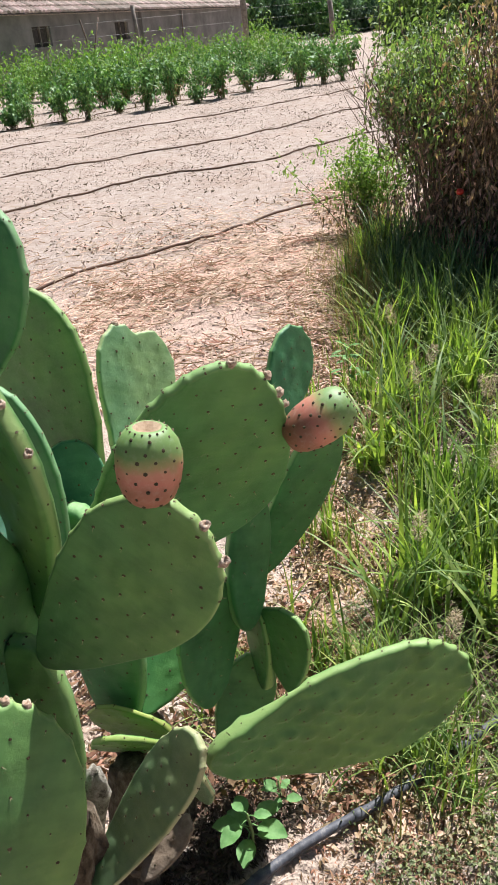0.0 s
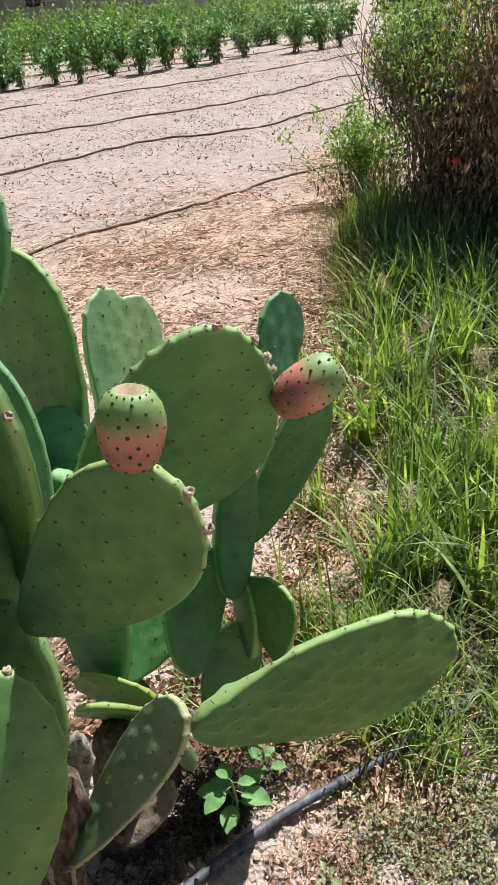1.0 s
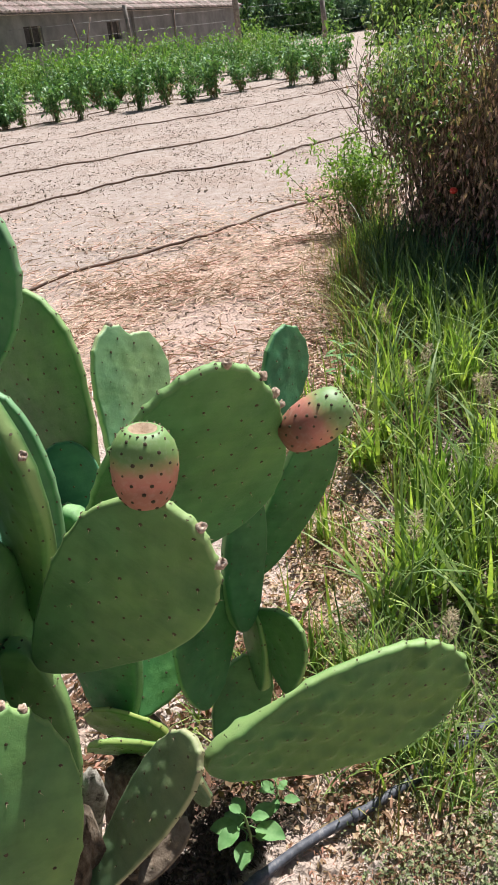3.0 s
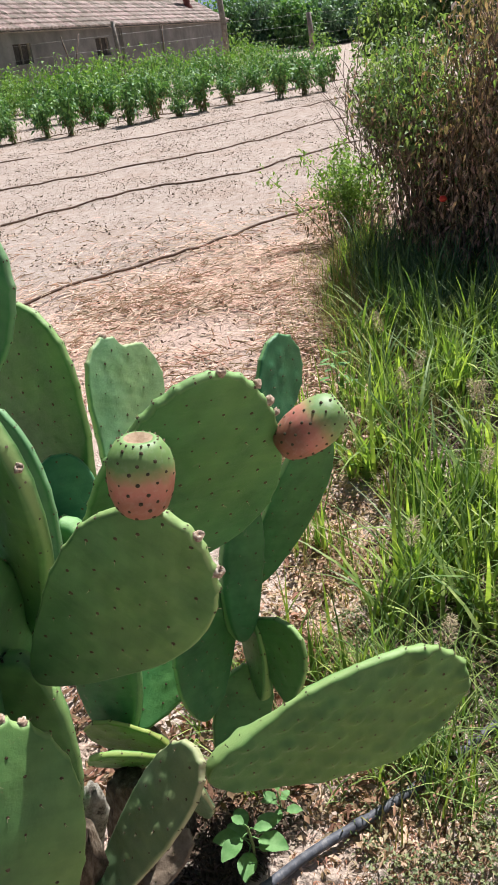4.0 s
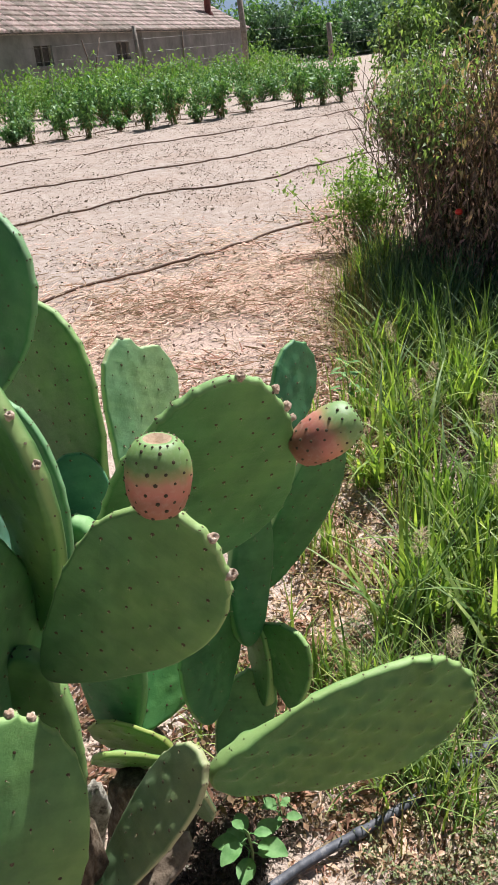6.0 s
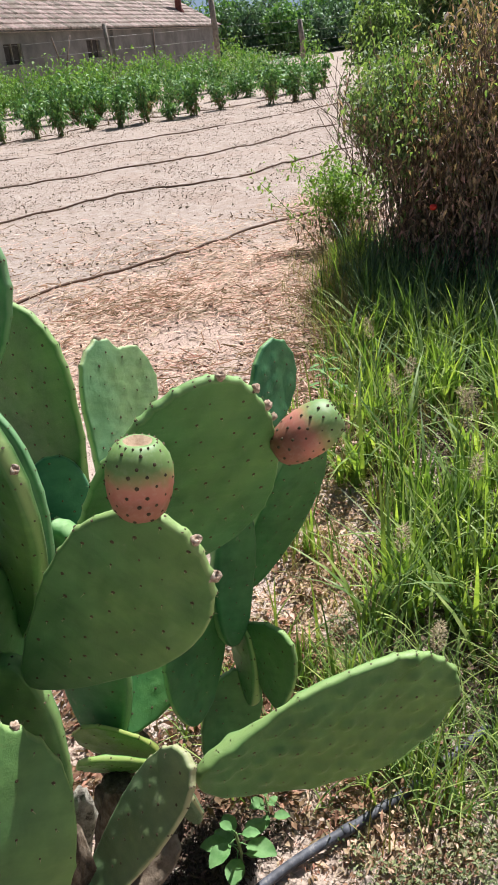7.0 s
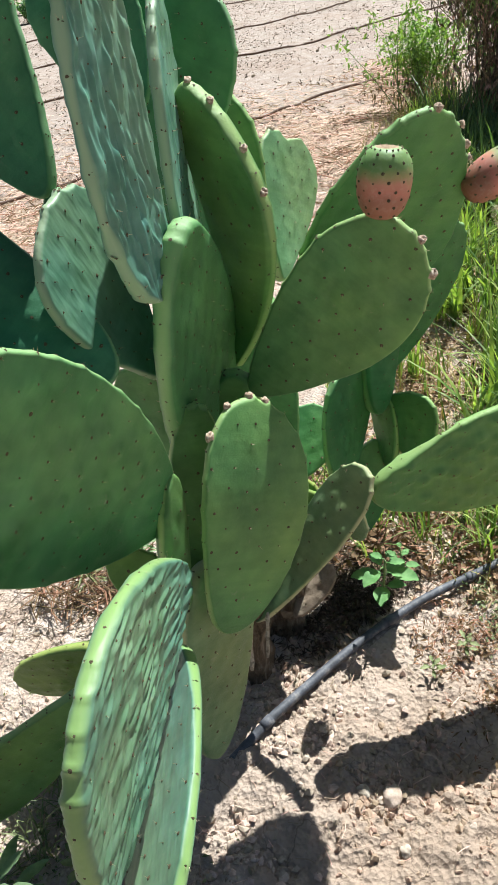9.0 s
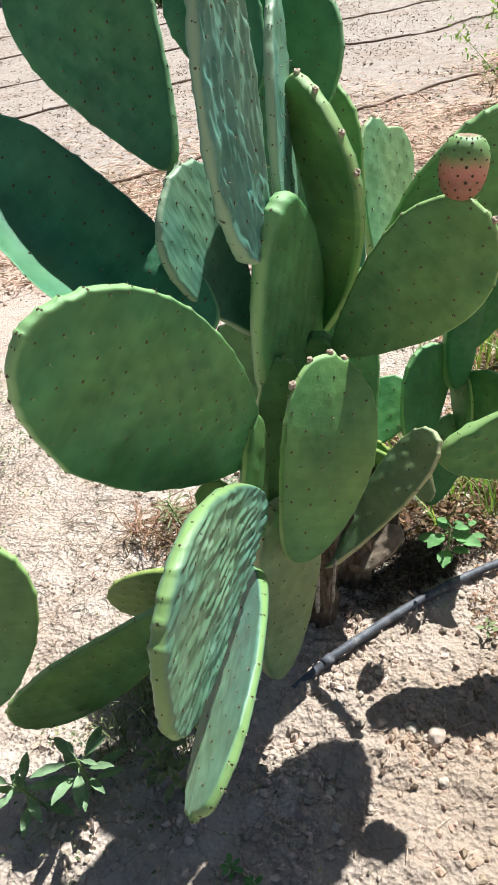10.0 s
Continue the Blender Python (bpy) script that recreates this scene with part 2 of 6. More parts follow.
PAD_BROWN = cactus_material("cactus_skin_ageing", (0.142, 0.209, 0.077), (0.240, 0.311, 0.133), (0.328, 0.375, 0.204), 0.5)
PAD_YOUNG = cactus_material("cactus_skin_young", (0.10, 0.21, 0.03), (0.19, 0.32, 0.06), (0.30, 0.42, 0.12), 0.4)
PAD_OLD = simple("old_cactus_bark", [(0.34, (0.040, 0.030, 0.020)), (0.5, (0.15, 0.11, 0.072)), (0.70, (0.36, 0.30, 0.23))], 60, 0.9, 0.035, 8.0, stretch=(1, 1, 0.4))
RUSTY = simple("rust_brown_cactus_skin", [(0.3, (0.16, 0.14, 0.045)), (0.55, (0.30, 0.16, 0.055)), (0.75, (0.42, 0.22, 0.07))], 30, 0.7, 0.003)
OLD_PALE = simple("pale_corky_pad", [(0.3, (0.136, 0.096, 0.064)), (0.5, (0.236, 0.180, 0.128)), (0.75, (0.341, 0.276, 0.209))], 50, 0.85, 0.006)
SCAB = simple("pale_scar_tissue", [(0.36, (0.10, 0.085, 0.065)), (0.47, (0.36, 0.33, 0.27)), (0.66, (0.62, 0.58, 0.50))], 60, 0.9, 0.03, 8.0)
AREOLE = simple("areole_brown", [(0.3, (0.045, 0.036, 0.018)), (0.7, (0.14, 0.11, 0.06))], 300, 0.9)
# dead litter, its brown darkened to stand in for shade
LITTER_SHADE = simple("shade_dark_litter", [(0.3, (0.035, 0.024, 0.016)), (0.7, (0.15, 0.10, 0.065))], 60, 0.9, island=0.5)
FIELD_BITS = simple("dark_weed_bits", [(0.3, (0.10, 0.075, 0.055)), (0.7, (0.30, 0.225, 0.16))], 60, 0.9, island=0.5)
GLOCHID = simple("pale_spines", [(0.3, (0.45, 0.36, 0.20)), (0.7, (0.65, 0.56, 0.38))], 300, 0.7)
SCAR = simple("dry_fruit_scar", [(0.3, (0.18, 0.10, 0.06)), (0.5, (0.42, 0.31, 0.23)), (0.68, (0.72, 0.62, 0.51))], 220, 0.9, 0.002)
PIPE = simple("black_polyethylene", [(0.3, (0.045, 0.047, 0.055)), (0.55, (0.105, 0.11, 0.13)), (0.75, (0.30, 0.28, 0.26))], 55, 0.6, 0.001)
HOSE = simple("dusty_drip_hose", [(0.3, (0.075, 0.045, 0.032)), (0.7, (0.20, 0.125, 0.085))], 12, 0.8)
STONE = simple("pale_limestone", [(0.3, (0.36, 0.27, 0.20)), (0.7, (0.66, 0.57, 0.48))], 45, 0.9, 0.006, vary=0.12)
CLOD = simple("soil_clods", [(0.3, (0.36, 0.26, 0.195)), (0.7, (0.64, 0.52, 0.43))], 60, 0.95, 0.004, island=0.3)
CLOD_RUST = simple("rust_coloured_clods", [(0.3, (0.32, 0.205, 0.14)), (0.7, (0.56, 0.42, 0.32))], 60, 0.95, 0.004, island=0.25)
STRAW = simple("dry_straw", [(0.3, (0.46, 0.29, 0.20)), (0.7, (0.80, 0.61, 0.48))], 60, 0.85, island=0.4)
LITTER_PALE = leafy("pale_dry_litter", [(0.3, (0.34, 0.205, 0.125)), (0.7, (0.76, 0.58, 0.42))], 60, 0.8, 0.15, 0.5)
DEAD = leafy("dead_leaves", [(0.3, (0.13, 0.07, 0.04)), (0.7, (0.40, 0.24, 0.15))], 60, 0.8, 0.15, 0.45)
GRASS = leafy("grass_blades", [(0.3, (0.13, 0.24, 0.058)), (0.7, (0.46, 0.56, 0.20))], 25, 0.5, 0.42, 0.5, 0.3)
# grass green taken darker for the shade the bush throws
GRASS_SHADED = leafy("shade_dark_grass_blades", [(0.3, (0.07, 0.145, 0.060)), (0.7, (0.22, 0.32, 0.15))], 25, 0.45, 0.30, 0.5, 0.35)
GRASS_DRY = leafy("yellow_grass_blades", [(0.3, (0.28, 0.24, 0.085)), (0.7, (0.45, 0.38, 0.17))], 25, 0.6, 0.2, 0.3)
SEED = simple("grass_seed_heads", [(0.3, (0.28, 0.22, 0.12)), (0.7, (0.55, 0.46, 0.30))], 120, 0.9, island=0.3)
WEED = leafy("weed_leaves", [(0.3, (0.110, 0.260, 0.078)), (0.7, (0.220, 0.400, 0.156))], 45, 0.62, 0.25, 0.15)
WEED_GREY = leafy("grey_green_weed_leaves", [(0.3, (0.15, 0.25, 0.12)), (0.7, (0.30, 0.41, 0.23))], 45, 0.6, 0.22, 0.2)
WEED_DARK = leafy("groundcover_leaves", [(0.3, (0.12, 0.155, 0.06)), (0.7, (0.31, 0.34, 0.17))], 45, 0.5, 0.2, 0.45)
BUSH_LEAF = leafy("bush_leaves", [(0.3, (0.13, 0.21, 0.09)), (0.7, (0.34, 0.46, 0.22))], 30, 0.55, 0.38, 0.5)
BUSH_DRY = leafy("withered_bush_leaves", [(0.3, (0.130, 0.086, 0.080)), (0.7, (0.598, 0.422, 0.362))], 40, 0.7, 0.30, 0.7)
SHOOT_LEAF = leafy("young_shoot_leaves", [(0.3, (0.18, 0.32, 0.07)), (0.7, (0.36, 0.50, 0.17))], 30, 0.62, 0.35, 0.3)
CROP_LEAF = leafy("crop_leaves", [(0.3, (0.078, 0.195, 0.069)), (0.7, (0.234, 0.403, 0.150))], 12, 0.5, 0.25, 0.45)
CROP_LIGHT = leafy("crop_leaves_light", [(0.3, (0.14, 0.28, 0.07)), (0.7, (0.30, 0.45, 0.14))], 12, 0.62, 0.3, 0.35)
# leaf green lightened and blued to stand for distance haze
TREE_LEAF_HAZE = leafy("haze_blued_tree_leaves", [(0.3, (0.081, 0.169, 0.116)), (0.7, (0.216, 0.338, 0.217))], 2, 0.6, 0.2, 0.4)
CROP_DRY = leafy("withered_crop_leaves", [(0.3, (0.16, 0.11, 0.06)), (0.7, (0.36, 0.30, 0.17))], 12, 0.7, 0.2, 0.45)
TWIG = simple("brown_twigs", [(0.3, (0.09, 0.065, 0.05)), (0.7, (0.28, 0.21, 0.16))], 40, 0.85)
STEM = simple("green_stems", [(0.3, (0.12, 0.20, 0.06)), (0.7, (0.22, 0.30, 0.10))], 40, 0.6)
WALL = simple("weathered_concrete_block", [(0.3, (0.14, 0.14, 0.138)), (0.7, (0.31, 0.30, 0.29))], 1.3, 0.9, 0.01, 8)
TILE = simple("clay_roof_tiles", [(0.3, (0.24, 0.175, 0.15)), (0.7, (0.50, 0.40, 0.35))], 3, 0.85, 0.004, island=0.4)
DARK = simple("dark_shutter_wood", [(0.3, (0.035, 0.03, 0.028)), (0.7, (0.09, 0.08, 0.07))], 9, 0.8)
POST = simple("weathered_post_wood", [(0.3, (0.16, 0.13, 0.11)), (0.7, (0.38, 0.34, 0.29))], 8, 0.85, 0.004)
WIRE = simple("galvanised_wire", [(0.3, (0.16, 0.16, 0.16)), (0.7, (0.35, 0.35, 0.34))], 8, 0.5)
RUST = simple("rusty_flue", [(0.3, (0.10, 0.03, 0.025)), (0.7, (0.22, 0.07, 0.05))], 5, 0.7)
HILL = simple("haze_blue_hillside", [(0.3, (0.10, 0.16, 0.26)), (0.7, (0.20, 0.27, 0.38))], 0.004, 1.0, 0, 8)
RED = simple("red_tomato_skin", [(0.3, (0.45, 0.02, 0.02)), (0.7, (0.62, 0.05, 0.03))], 20, 0.3)
PITH = simple("dry_fruit_crown", [(0.3, (0.26, 0.17, 0.10)), (0.7, (0.50, 0.38, 0.26))], 90, 0.9, 0.002)


def fruit_material():
    """Green at the crown, ripening to salmon red at the foot: the true colour of the skin."""
    m, nt, b = material("prickly_pear_skin")
    tc = nt.nodes.new("ShaderNodeTexCoord")
    sep = nt.nodes.new("ShaderNodeSeparateXYZ")
    nt.links.new(tc.outputs["Generated"], sep.inputs[0])
    n = noise_node(nt, 35, 4, 0.6)
    ad = nt.nodes.new("ShaderNodeMath")
    ad.operation = 'MULTIPLY_ADD'
    ad.inputs[1].default_value = 0.35
    nt.links.new(n.outputs[0], ad.inputs[0])
    nt.links.new(sep.outputs[2], ad.inputs[2])
    mr = nt.nodes.new("ShaderNodeMapRange")
    mr.inputs[1].default_value, mr.inputs[2].default_value = 0.45, 1.15
    nt.links.new(ad.outputs[0], mr.inputs[0])
    r = ramp(nt, mr.outputs[0], [(0.0, (0.30, 0.12, 0.075)), (0.2, (0.46, 0.165, 0.115)), (0.38, (0.50, 0.22, 0.14)), (0.52, (0.34, 0.28, 0.11)), (0.70, (0.17, 0.29, 0.085))])
    fine = noise_node(nt, 160, 3, 0.6)
    col = mix(nt, r.outputs[0], (0.75, 0.7, 0.6), ramp(nt, fine.outputs[0], [(0.5, (0, 0, 0)), (0.8, (0.12,) * 3)]).outputs[0])
    nt.links.new(col, b.inputs["Base Color"])
    b.inputs["Roughness"].default_value = 0.55
    b.inputs["Subsurface Weight"].default_value = 0.15
    b.inputs["Subsurface Radius"].default_value = (0.01, 0.005, 0.003)
    b.inputs["Subsurface Scale"].default_value = 0.5
    return m


FRUIT = fruit_material()

# ---- ground ----
def axis(lo, hi, step, grow, end_lo, end_hi):
    mid = list(np.arange(lo, hi, step))
    s, v = step, mid[-1]
    while v < end_hi:
        s *= grow
        v += s
        mid.append(v)
    s, v = step, mid[0]
    while v > end_lo:
        s *= grow
        v -= s
        mid.insert(0, v)
    return np.array(mid)


gx = axis(-0.62, 0.48, 0.0042, 1.078, -900, 900)
gy = axis(-0.12, 0.95, 0.0042, 1.058, -400, 3000)
GX, GY = np.meshgrid(gx, gy)
GZ = ground_z(GX, GY)
def crumbs(x, y, cell, odds, seed):
    """Heights of rounded lumps packed side by side, one or none to a cell."""
    rr = np.random.RandomState(seed)
    jx, jy, size, odd = (rr.rand(128, 128) for _ in range(4))
    i, j = np.floor(x / cell).astype(int), np.floor(y / cell).astype(int)
    out = np.zeros_like(x)
    for di in (-1, 0, 1):
        for dj in (-1, 0, 1):
            a, b = (i + di) % 128, (j + dj) % 128
            rad = cell * (0.32 + 0.42 * size[a, b])
            dx, dy = x - (i + di + jx[a, b]) * cell, y - (j + dj + jy[a, b]) * cell
            d2 = (dx * dx + dy * dy + 0.5 * dx * dy * (size[b, a] - 0.5)) / rad ** 2
            h = rad * (0.35 + 0.5 * odd[b, a]) * np.sqrt(np.clip(1 - d2, 0, 1)) * (odd[a, b] < odds)
            out = np.maximum(out, h)
    return out


# crumbs over the near soil, thinning out on the pale flat earth
part_i = np.searchsorted(gx, (-1.6, 1.3))
part_j = np.searchsorted(gy, (-0.5, 2.2))
sl = (slice(part_j[0], part_j[1]), slice(part_i[0], part_i[1]))
SX, SY = GX[sl], GY[sl]
lumpy = np.clip(0.25 + 1.7 * (vnoise(SX, SY, 0.12, 9) - 0.22) + 0.6 * (SX + 0.1), 0.12, 1)
GZ[sl] += lumpy * (crumbs(SX, SY, 0.0075, 0.8, 1) + 0.9 * crumbs(SX, SY, 0.014, 0.45, 2) + 0.8 * crumbs(SX, SY, 0.027, 0.16, 3))
nxs = len(gx)
idx = np.arange(len(gx) * len(gy)).reshape(len(gy), nxs)
quads = np.stack([idx[:-1, :-1], idx[:-1, 1:], idx[1:, 1:], idx[1:, :-1]], -1).reshape(-1, 4)
ground_me = mesh_of("ground", np.stack([GX, GY, GZ], -1).reshape(-1, 3).tolist(), quads.tolist(), SOIL)
ground = thing("ground", ground_me, "dry tan tilled earth, crumbly and cracked", "ground", kind="structure")

# ---- cactus ----
def pad_shape(k, th, shape=(1.0, 0.92)):
    """Along and across the outline; shape: how pointed the base and the tip are."""
    def across(t):
        u = 0.5 - 0.5 * np.cos(t)
        return np.sign(np.sin(t)) * np.abs(np.sin(t)) ** (shape[0] * (1 - u) + shape[1] * u) * (1 - k * np.cos(t))
    return 0.5 - 0.5 * np.cos(th), across(th) / np.abs(across(np.linspace(0, 2 * np.pi, 721))).max() / 2


def half_width(y, k, shape):
    s, w = pad_shape(k, np.linspace(0, np.pi, 80), shape)
    return np.interp(y, s, np.abs(w))


def areole_sites(L, W, k, shape, r, pitch=0.033):
    """Staggered sites over the outline, in the pad's own plane."""
    out = []
    for j, y in enumerate(np.arange(0.035, L - 0.008, pitch * 0.82)):
        half = half_width(y / L, k, shape) * W
        x0 = (j % 2) * pitch / 2
        for i in range(-6, 7):
            x = x0 + i * pitch
            if abs(x) < half - 0.007:
                out.append((x + r.uniform(-0.005, 0.005), y + r.uniform(-0.005, 0.005)))
    return np.array(out).reshape(-1, 2)


def pad_bend(x, y, L, W, bend, twist, cup):
    """Offset out of the plane: bow along the length, twist, cupping across."""
    u = y / L - 0.5
    return bend * L * (0.25 - u * u) * 1.2 + twist * x * u * 2 + cup * W / 4 * np.abs(2 * x / W) ** 3 * np.where(x < 0, 1.0, -0.25)


def cactus_pad(parent, base, tip, width, normal, k, seed, skin, thick=0.0145, bend=0.0, twist=0.0, cup=0.0, relief=1.0, scars=(), label="", notch=(), shape=None, sweep=0.0, wrinkle=0.0):
    r = np.random.RandomState(seed)
    B, T = Vector(base), Vector(tip)
    L = (T - B).length
    ay = (T - B).normalized()
    az = Vector(normal)
    az = (az - az.dot(ay) * ay).normalized()
    ax = ay.cross(az)
    m = Matrix((ax, ay, az)).transposed().to_4x4()
    m.translation = B
    nth, nr = (230, 70) if wrinkle else (150, 42) if shape and L > 0.2 else (96, 26)
    shape = shape or (1.0, 0.92)
    th = np.linspace(0, 2 * np.pi, nth, endpoint=False)
    s, w = pad_shape(k, th, shape)
    edge = 2.4 * (L + width) * th / (2 * np.pi)
    wob = 1 + 0.014 * np.sin(th * 2 + seed) + 0.012 * np.sin(th * 3 + 2 * seed) + 0.028 * (vnoise(edge, th * 0 + seed, 0.06, seed) - 0.5)
    # the rim swells at each areole on it
    count = round((L + width) * 1.6 / 0.030)
    knob = np.maximum(0, np.cos(count * th + 2.5 * vnoise(edge, th * 0, 0.12, seed))) ** 2
    wob += 0.0034 / (0.25 * (L + width)) * knob * np.maximum(0, 1.6 * vnoise(edge, th * 0 + seed, 0.04, seed + 8) - 0.25)
    for a, depth, spread in notch:
        wob *= 1 - depth * np.exp(-((th - a) / spread) ** 2)
    rx, ry = w * width * wob, (s - 0.5) * L * (1 + (wob - 1) * (s > 0.3)) + 0.5 * L
    front, back = areole_sites(L, width, k, shape, r), areole_sites(L, width, k, shape, r)
    cx, cy = 0.0, L * (0.5 + 0.06 * k)

    def warp(x, y):
        u = np.clip(y / L, 0, 1)
        return x + sweep * L * 4 * u * (1 - u)

    def height(x, y, rho, side, sites):
        reach = np.hypot(x - cx, y - cy) / np.maximum(rho, 1e-3)
        inset = np.clip((1 - rho) * reach / (0.34 * thick), 0, 1)
        prof = np.where(rho < 1e-3, 1, np.sqrt(np.clip(1 - (1 - inset) ** 2, 0, 1)))
        t = thick / 2 * prof * (0.9 + 0.1 * (1 - rho ** 2) + 0.6 * np.exp(-(y / (0.22 * L)) ** 2))
        if len(sites):
            d2 = (x[:, None] - sites[:, 0]) ** 2 + ((y[:, None] - sites[:, 1] - 0.001) / 1.35) ** 2
            e2 = (x[:, None] - sites[:, 0]) ** 2 + (y[:, None] - sites[:, 1]) ** 2
            swell = np.random.RandomState(seed + 40).uniform(0.25, 1.15, len(sites))
            t += relief * ((0.0026 * np.exp(-d2 / (2 * 0.0060 ** 2)) - 0.0009 * np.exp(-e2 / (2 * 0.0024 ** 2))) * swell).sum(1) * np.minimum(1, prof * 1.6)
        t += relief * (0.0006 * (vnoise(x * 1.3, y * 0.8, 0.018, seed + (side > 0)) - 0.5) + 0.0030 * (vnoise(x + 0.4 * y, y, 0.06, seed + 5 + (side > 0)) - 0.5)) * prof
        if wrinkle:
            folds = np.maximum(vnoise(x * 3.0 + 0.02 * vnoise(x, y, 0.04, 7), y * 0.7 + 0.3 * x, 0.016, seed + 2) - 0.40, 0)
            t += wrinkle * folds * prof
        return side * t + pad_bend(x, y, L, width, bend, twist, cup)

    rings = np.concatenate([np.linspace(0, 0.935, nr - 8), 0.935 + 0.065 * np.sin(np.linspace(0, np.pi / 2, 9)[1:])])
    blocks, faces, margin, start, count_v = [], [], [], {}, 0
    lo = np.arange(nth)
    hi = (lo + 1) % nth
    for side, sites in ((1, front), (-1, back)):
        rho = np.repeat(rings[1:-1], nth)
        x, y = cx + (np.tile(rx, nr - 2) - cx) * rho, cy + (np.tile(ry, nr - 2) - cy) * rho
        x, y, rho = np.append(cx, x), np.append(cy, y), np.append(0.0, rho)
        blocks.append(np.stack([warp(x, y), y, height(x, y, rho, side, sites)], -1))
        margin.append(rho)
        start[side] = count_v
        count_v += len(x)
    blocks.append(np.stack([warp(rx, ry), ry, pad_bend(rx, ry, L, width, bend, twist, cup)], -1))
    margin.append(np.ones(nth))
    tris, quads = [], []
    for side in (1, -1):
        ring = lambda j: count_v + lo if j == nr - 1 else start[side] + 1 + (j - 1) * nth + lo
        f3 = np.stack([np.full(nth, start[side]), ring(1)[lo], ring(1)[hi]], -1)
        f4 = np.concatenate([np.stack([ring(j)[lo], ring(j + 1)[lo], ring(j + 1)[hi], ring(j)[hi]], -1) for j in range(1, nr - 1)])
        tris.append(f3 if side > 0 else f3[:, ::-1])
        quads.append(f4 if side > 0 else f4[:, ::-1])
    me = mesh_of("cactus_pad", np.concatenate(blocks).tolist(), np.concatenate(tris).tolist() + np.concatenate(quads).tolist(), skin)
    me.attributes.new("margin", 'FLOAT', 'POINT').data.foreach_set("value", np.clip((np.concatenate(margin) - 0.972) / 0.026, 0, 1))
    pad = part("cactus_pad", me, parent, label, m)
    # areoles: a raised brown dot, a few with pale bristles
    av, af, am = [], [], []
    pts = []
    for side, sites in ((1, front), (-1, back)):
        if not len(sites):
            continue
        sx, sy = sites[:, 0], sites[:, 1]
        half = half_width(sy / L, k, shape) * width
        rho = np.clip(np.maximum(np.abs(sx) / np.maximum(half, 1e-3), np.abs(sy - cy) / (L * 0.52)), 0, 0.97)
        z = height(sx, sy, rho, side, sites)
        pts += [((warp(sx[i], sy[i]), sy[i], z[i] + side * 0.0009), (0, 0, side), 1.0) for i in range(len(sx))]
    zr = pad_bend(rx, ry, L, width, bend, twist, cup)
    top = [i for i in range(4, nth - 4) if knob[i] >= knob[i - 1] and knob[i] > knob[(i + 1) % nth] and knob[i] > 0.5]
    for i in top:
        for lift in (0.0, r.choice((-0.3, 0.3)) * thick):
            o = np.array((rx[i] - cx, ry[i] - cy, 0.0))
            o = o / np.linalg.norm(o)
            q = np.array((warp(rx[i], ry[i]), ry[i], zr[i])) - o * (0.0 if lift == 0 else 0.11 * thick) + np.array((0, 0, lift))
            pts.append((tuple(q), tuple(o + np.array((0, 0, lift / thick))), 1.1))
    for q, o, big in pts:
        q, o = Vector(q), Vector(o).normalized()
        e1 = o.orthogonal().normalized()
        e2 = o.cross(e1)
        rad = r.uniform(0.0010, 0.0026) * big
        n0 = len(av)
        for a in range(6):
            c = rad * r.uniform(0.75, 1.2) * (math.cos(a * 1.0472) * e1 + math.sin(a * 1.0472) * e2)
            av.append(q + c - o * 0.0006)
        av.append(q + o * 0.0007)
        af += [(n0 + a, n0 + (a + 1) % 6, n0 + 6) for a in range(6)]
        am += [0] * 6
        for _ in range(r.randint(0, 3)):
            d = (o + Vector(r.uniform(-0.7, 0.7, 3))).normalized() * r.uniform(0.003, 0.007)
            n1 = len(av)
            av += [q + e1 * 0.0003, q - e1 * 0.0003, q + d]
            af.append((n1, n1 + 1, n1 + 2))
            am.append(1)
    me = mesh_of("areoles", av, af, [AREOLE, GLOCHID])
    me.polygons.foreach_set("material_index", am)
    ob = part("areole_pattern", me, pad, "brown areoles with short pale bristles")
    tagged(ob, kind="stuff")
    for a in scars:
        i = int(a / (2 * math.pi) * nth) % nth
        o = Vector((rx[i] - cx, ry[i] - cy, 0)).normalized()
        fruit_scar(pad, Vector((warp(rx[i], ry[i]), ry[i], zr[i])), o, r)
    return pad


def fruit_scar(parent, q, o, r):
    """Ragged dry cup where a fruit or bud has dropped."""
    e1 = o.orthogonal().normalized()
    e2 = o.cross(e1)
    v, f = [], []
    size = r.uniform(0.7, 1.0)
    for j, (rad, h) in enumerate(((0.006, -0.002), (0.0065, 0.003), (0.005, 0.0065), (0.0025, 0.004), (0.0, 0.003))):
        for a in range(9):
            t = a / 9 * 6.2832
            k = size * rad * (1 + r.uniform(-0.25, 0.25))
            v.append(q + k * (math.cos(t) * e1 + math.sin(t) * e2) + o * size * (h + r.uniform(-0.0015, 0.002)))
    for j in range(4):
        for a in range(9):
            n = (a + 1) % 9
            f.append((j * 9 + a, j * 9 + n, j * 9 + 9 + n, j * 9 + 9 + a))
    part("fruit_scar", mesh_of("fruit_scar", v, f, SCAR), parent, "dried pinkish brown bud scar")


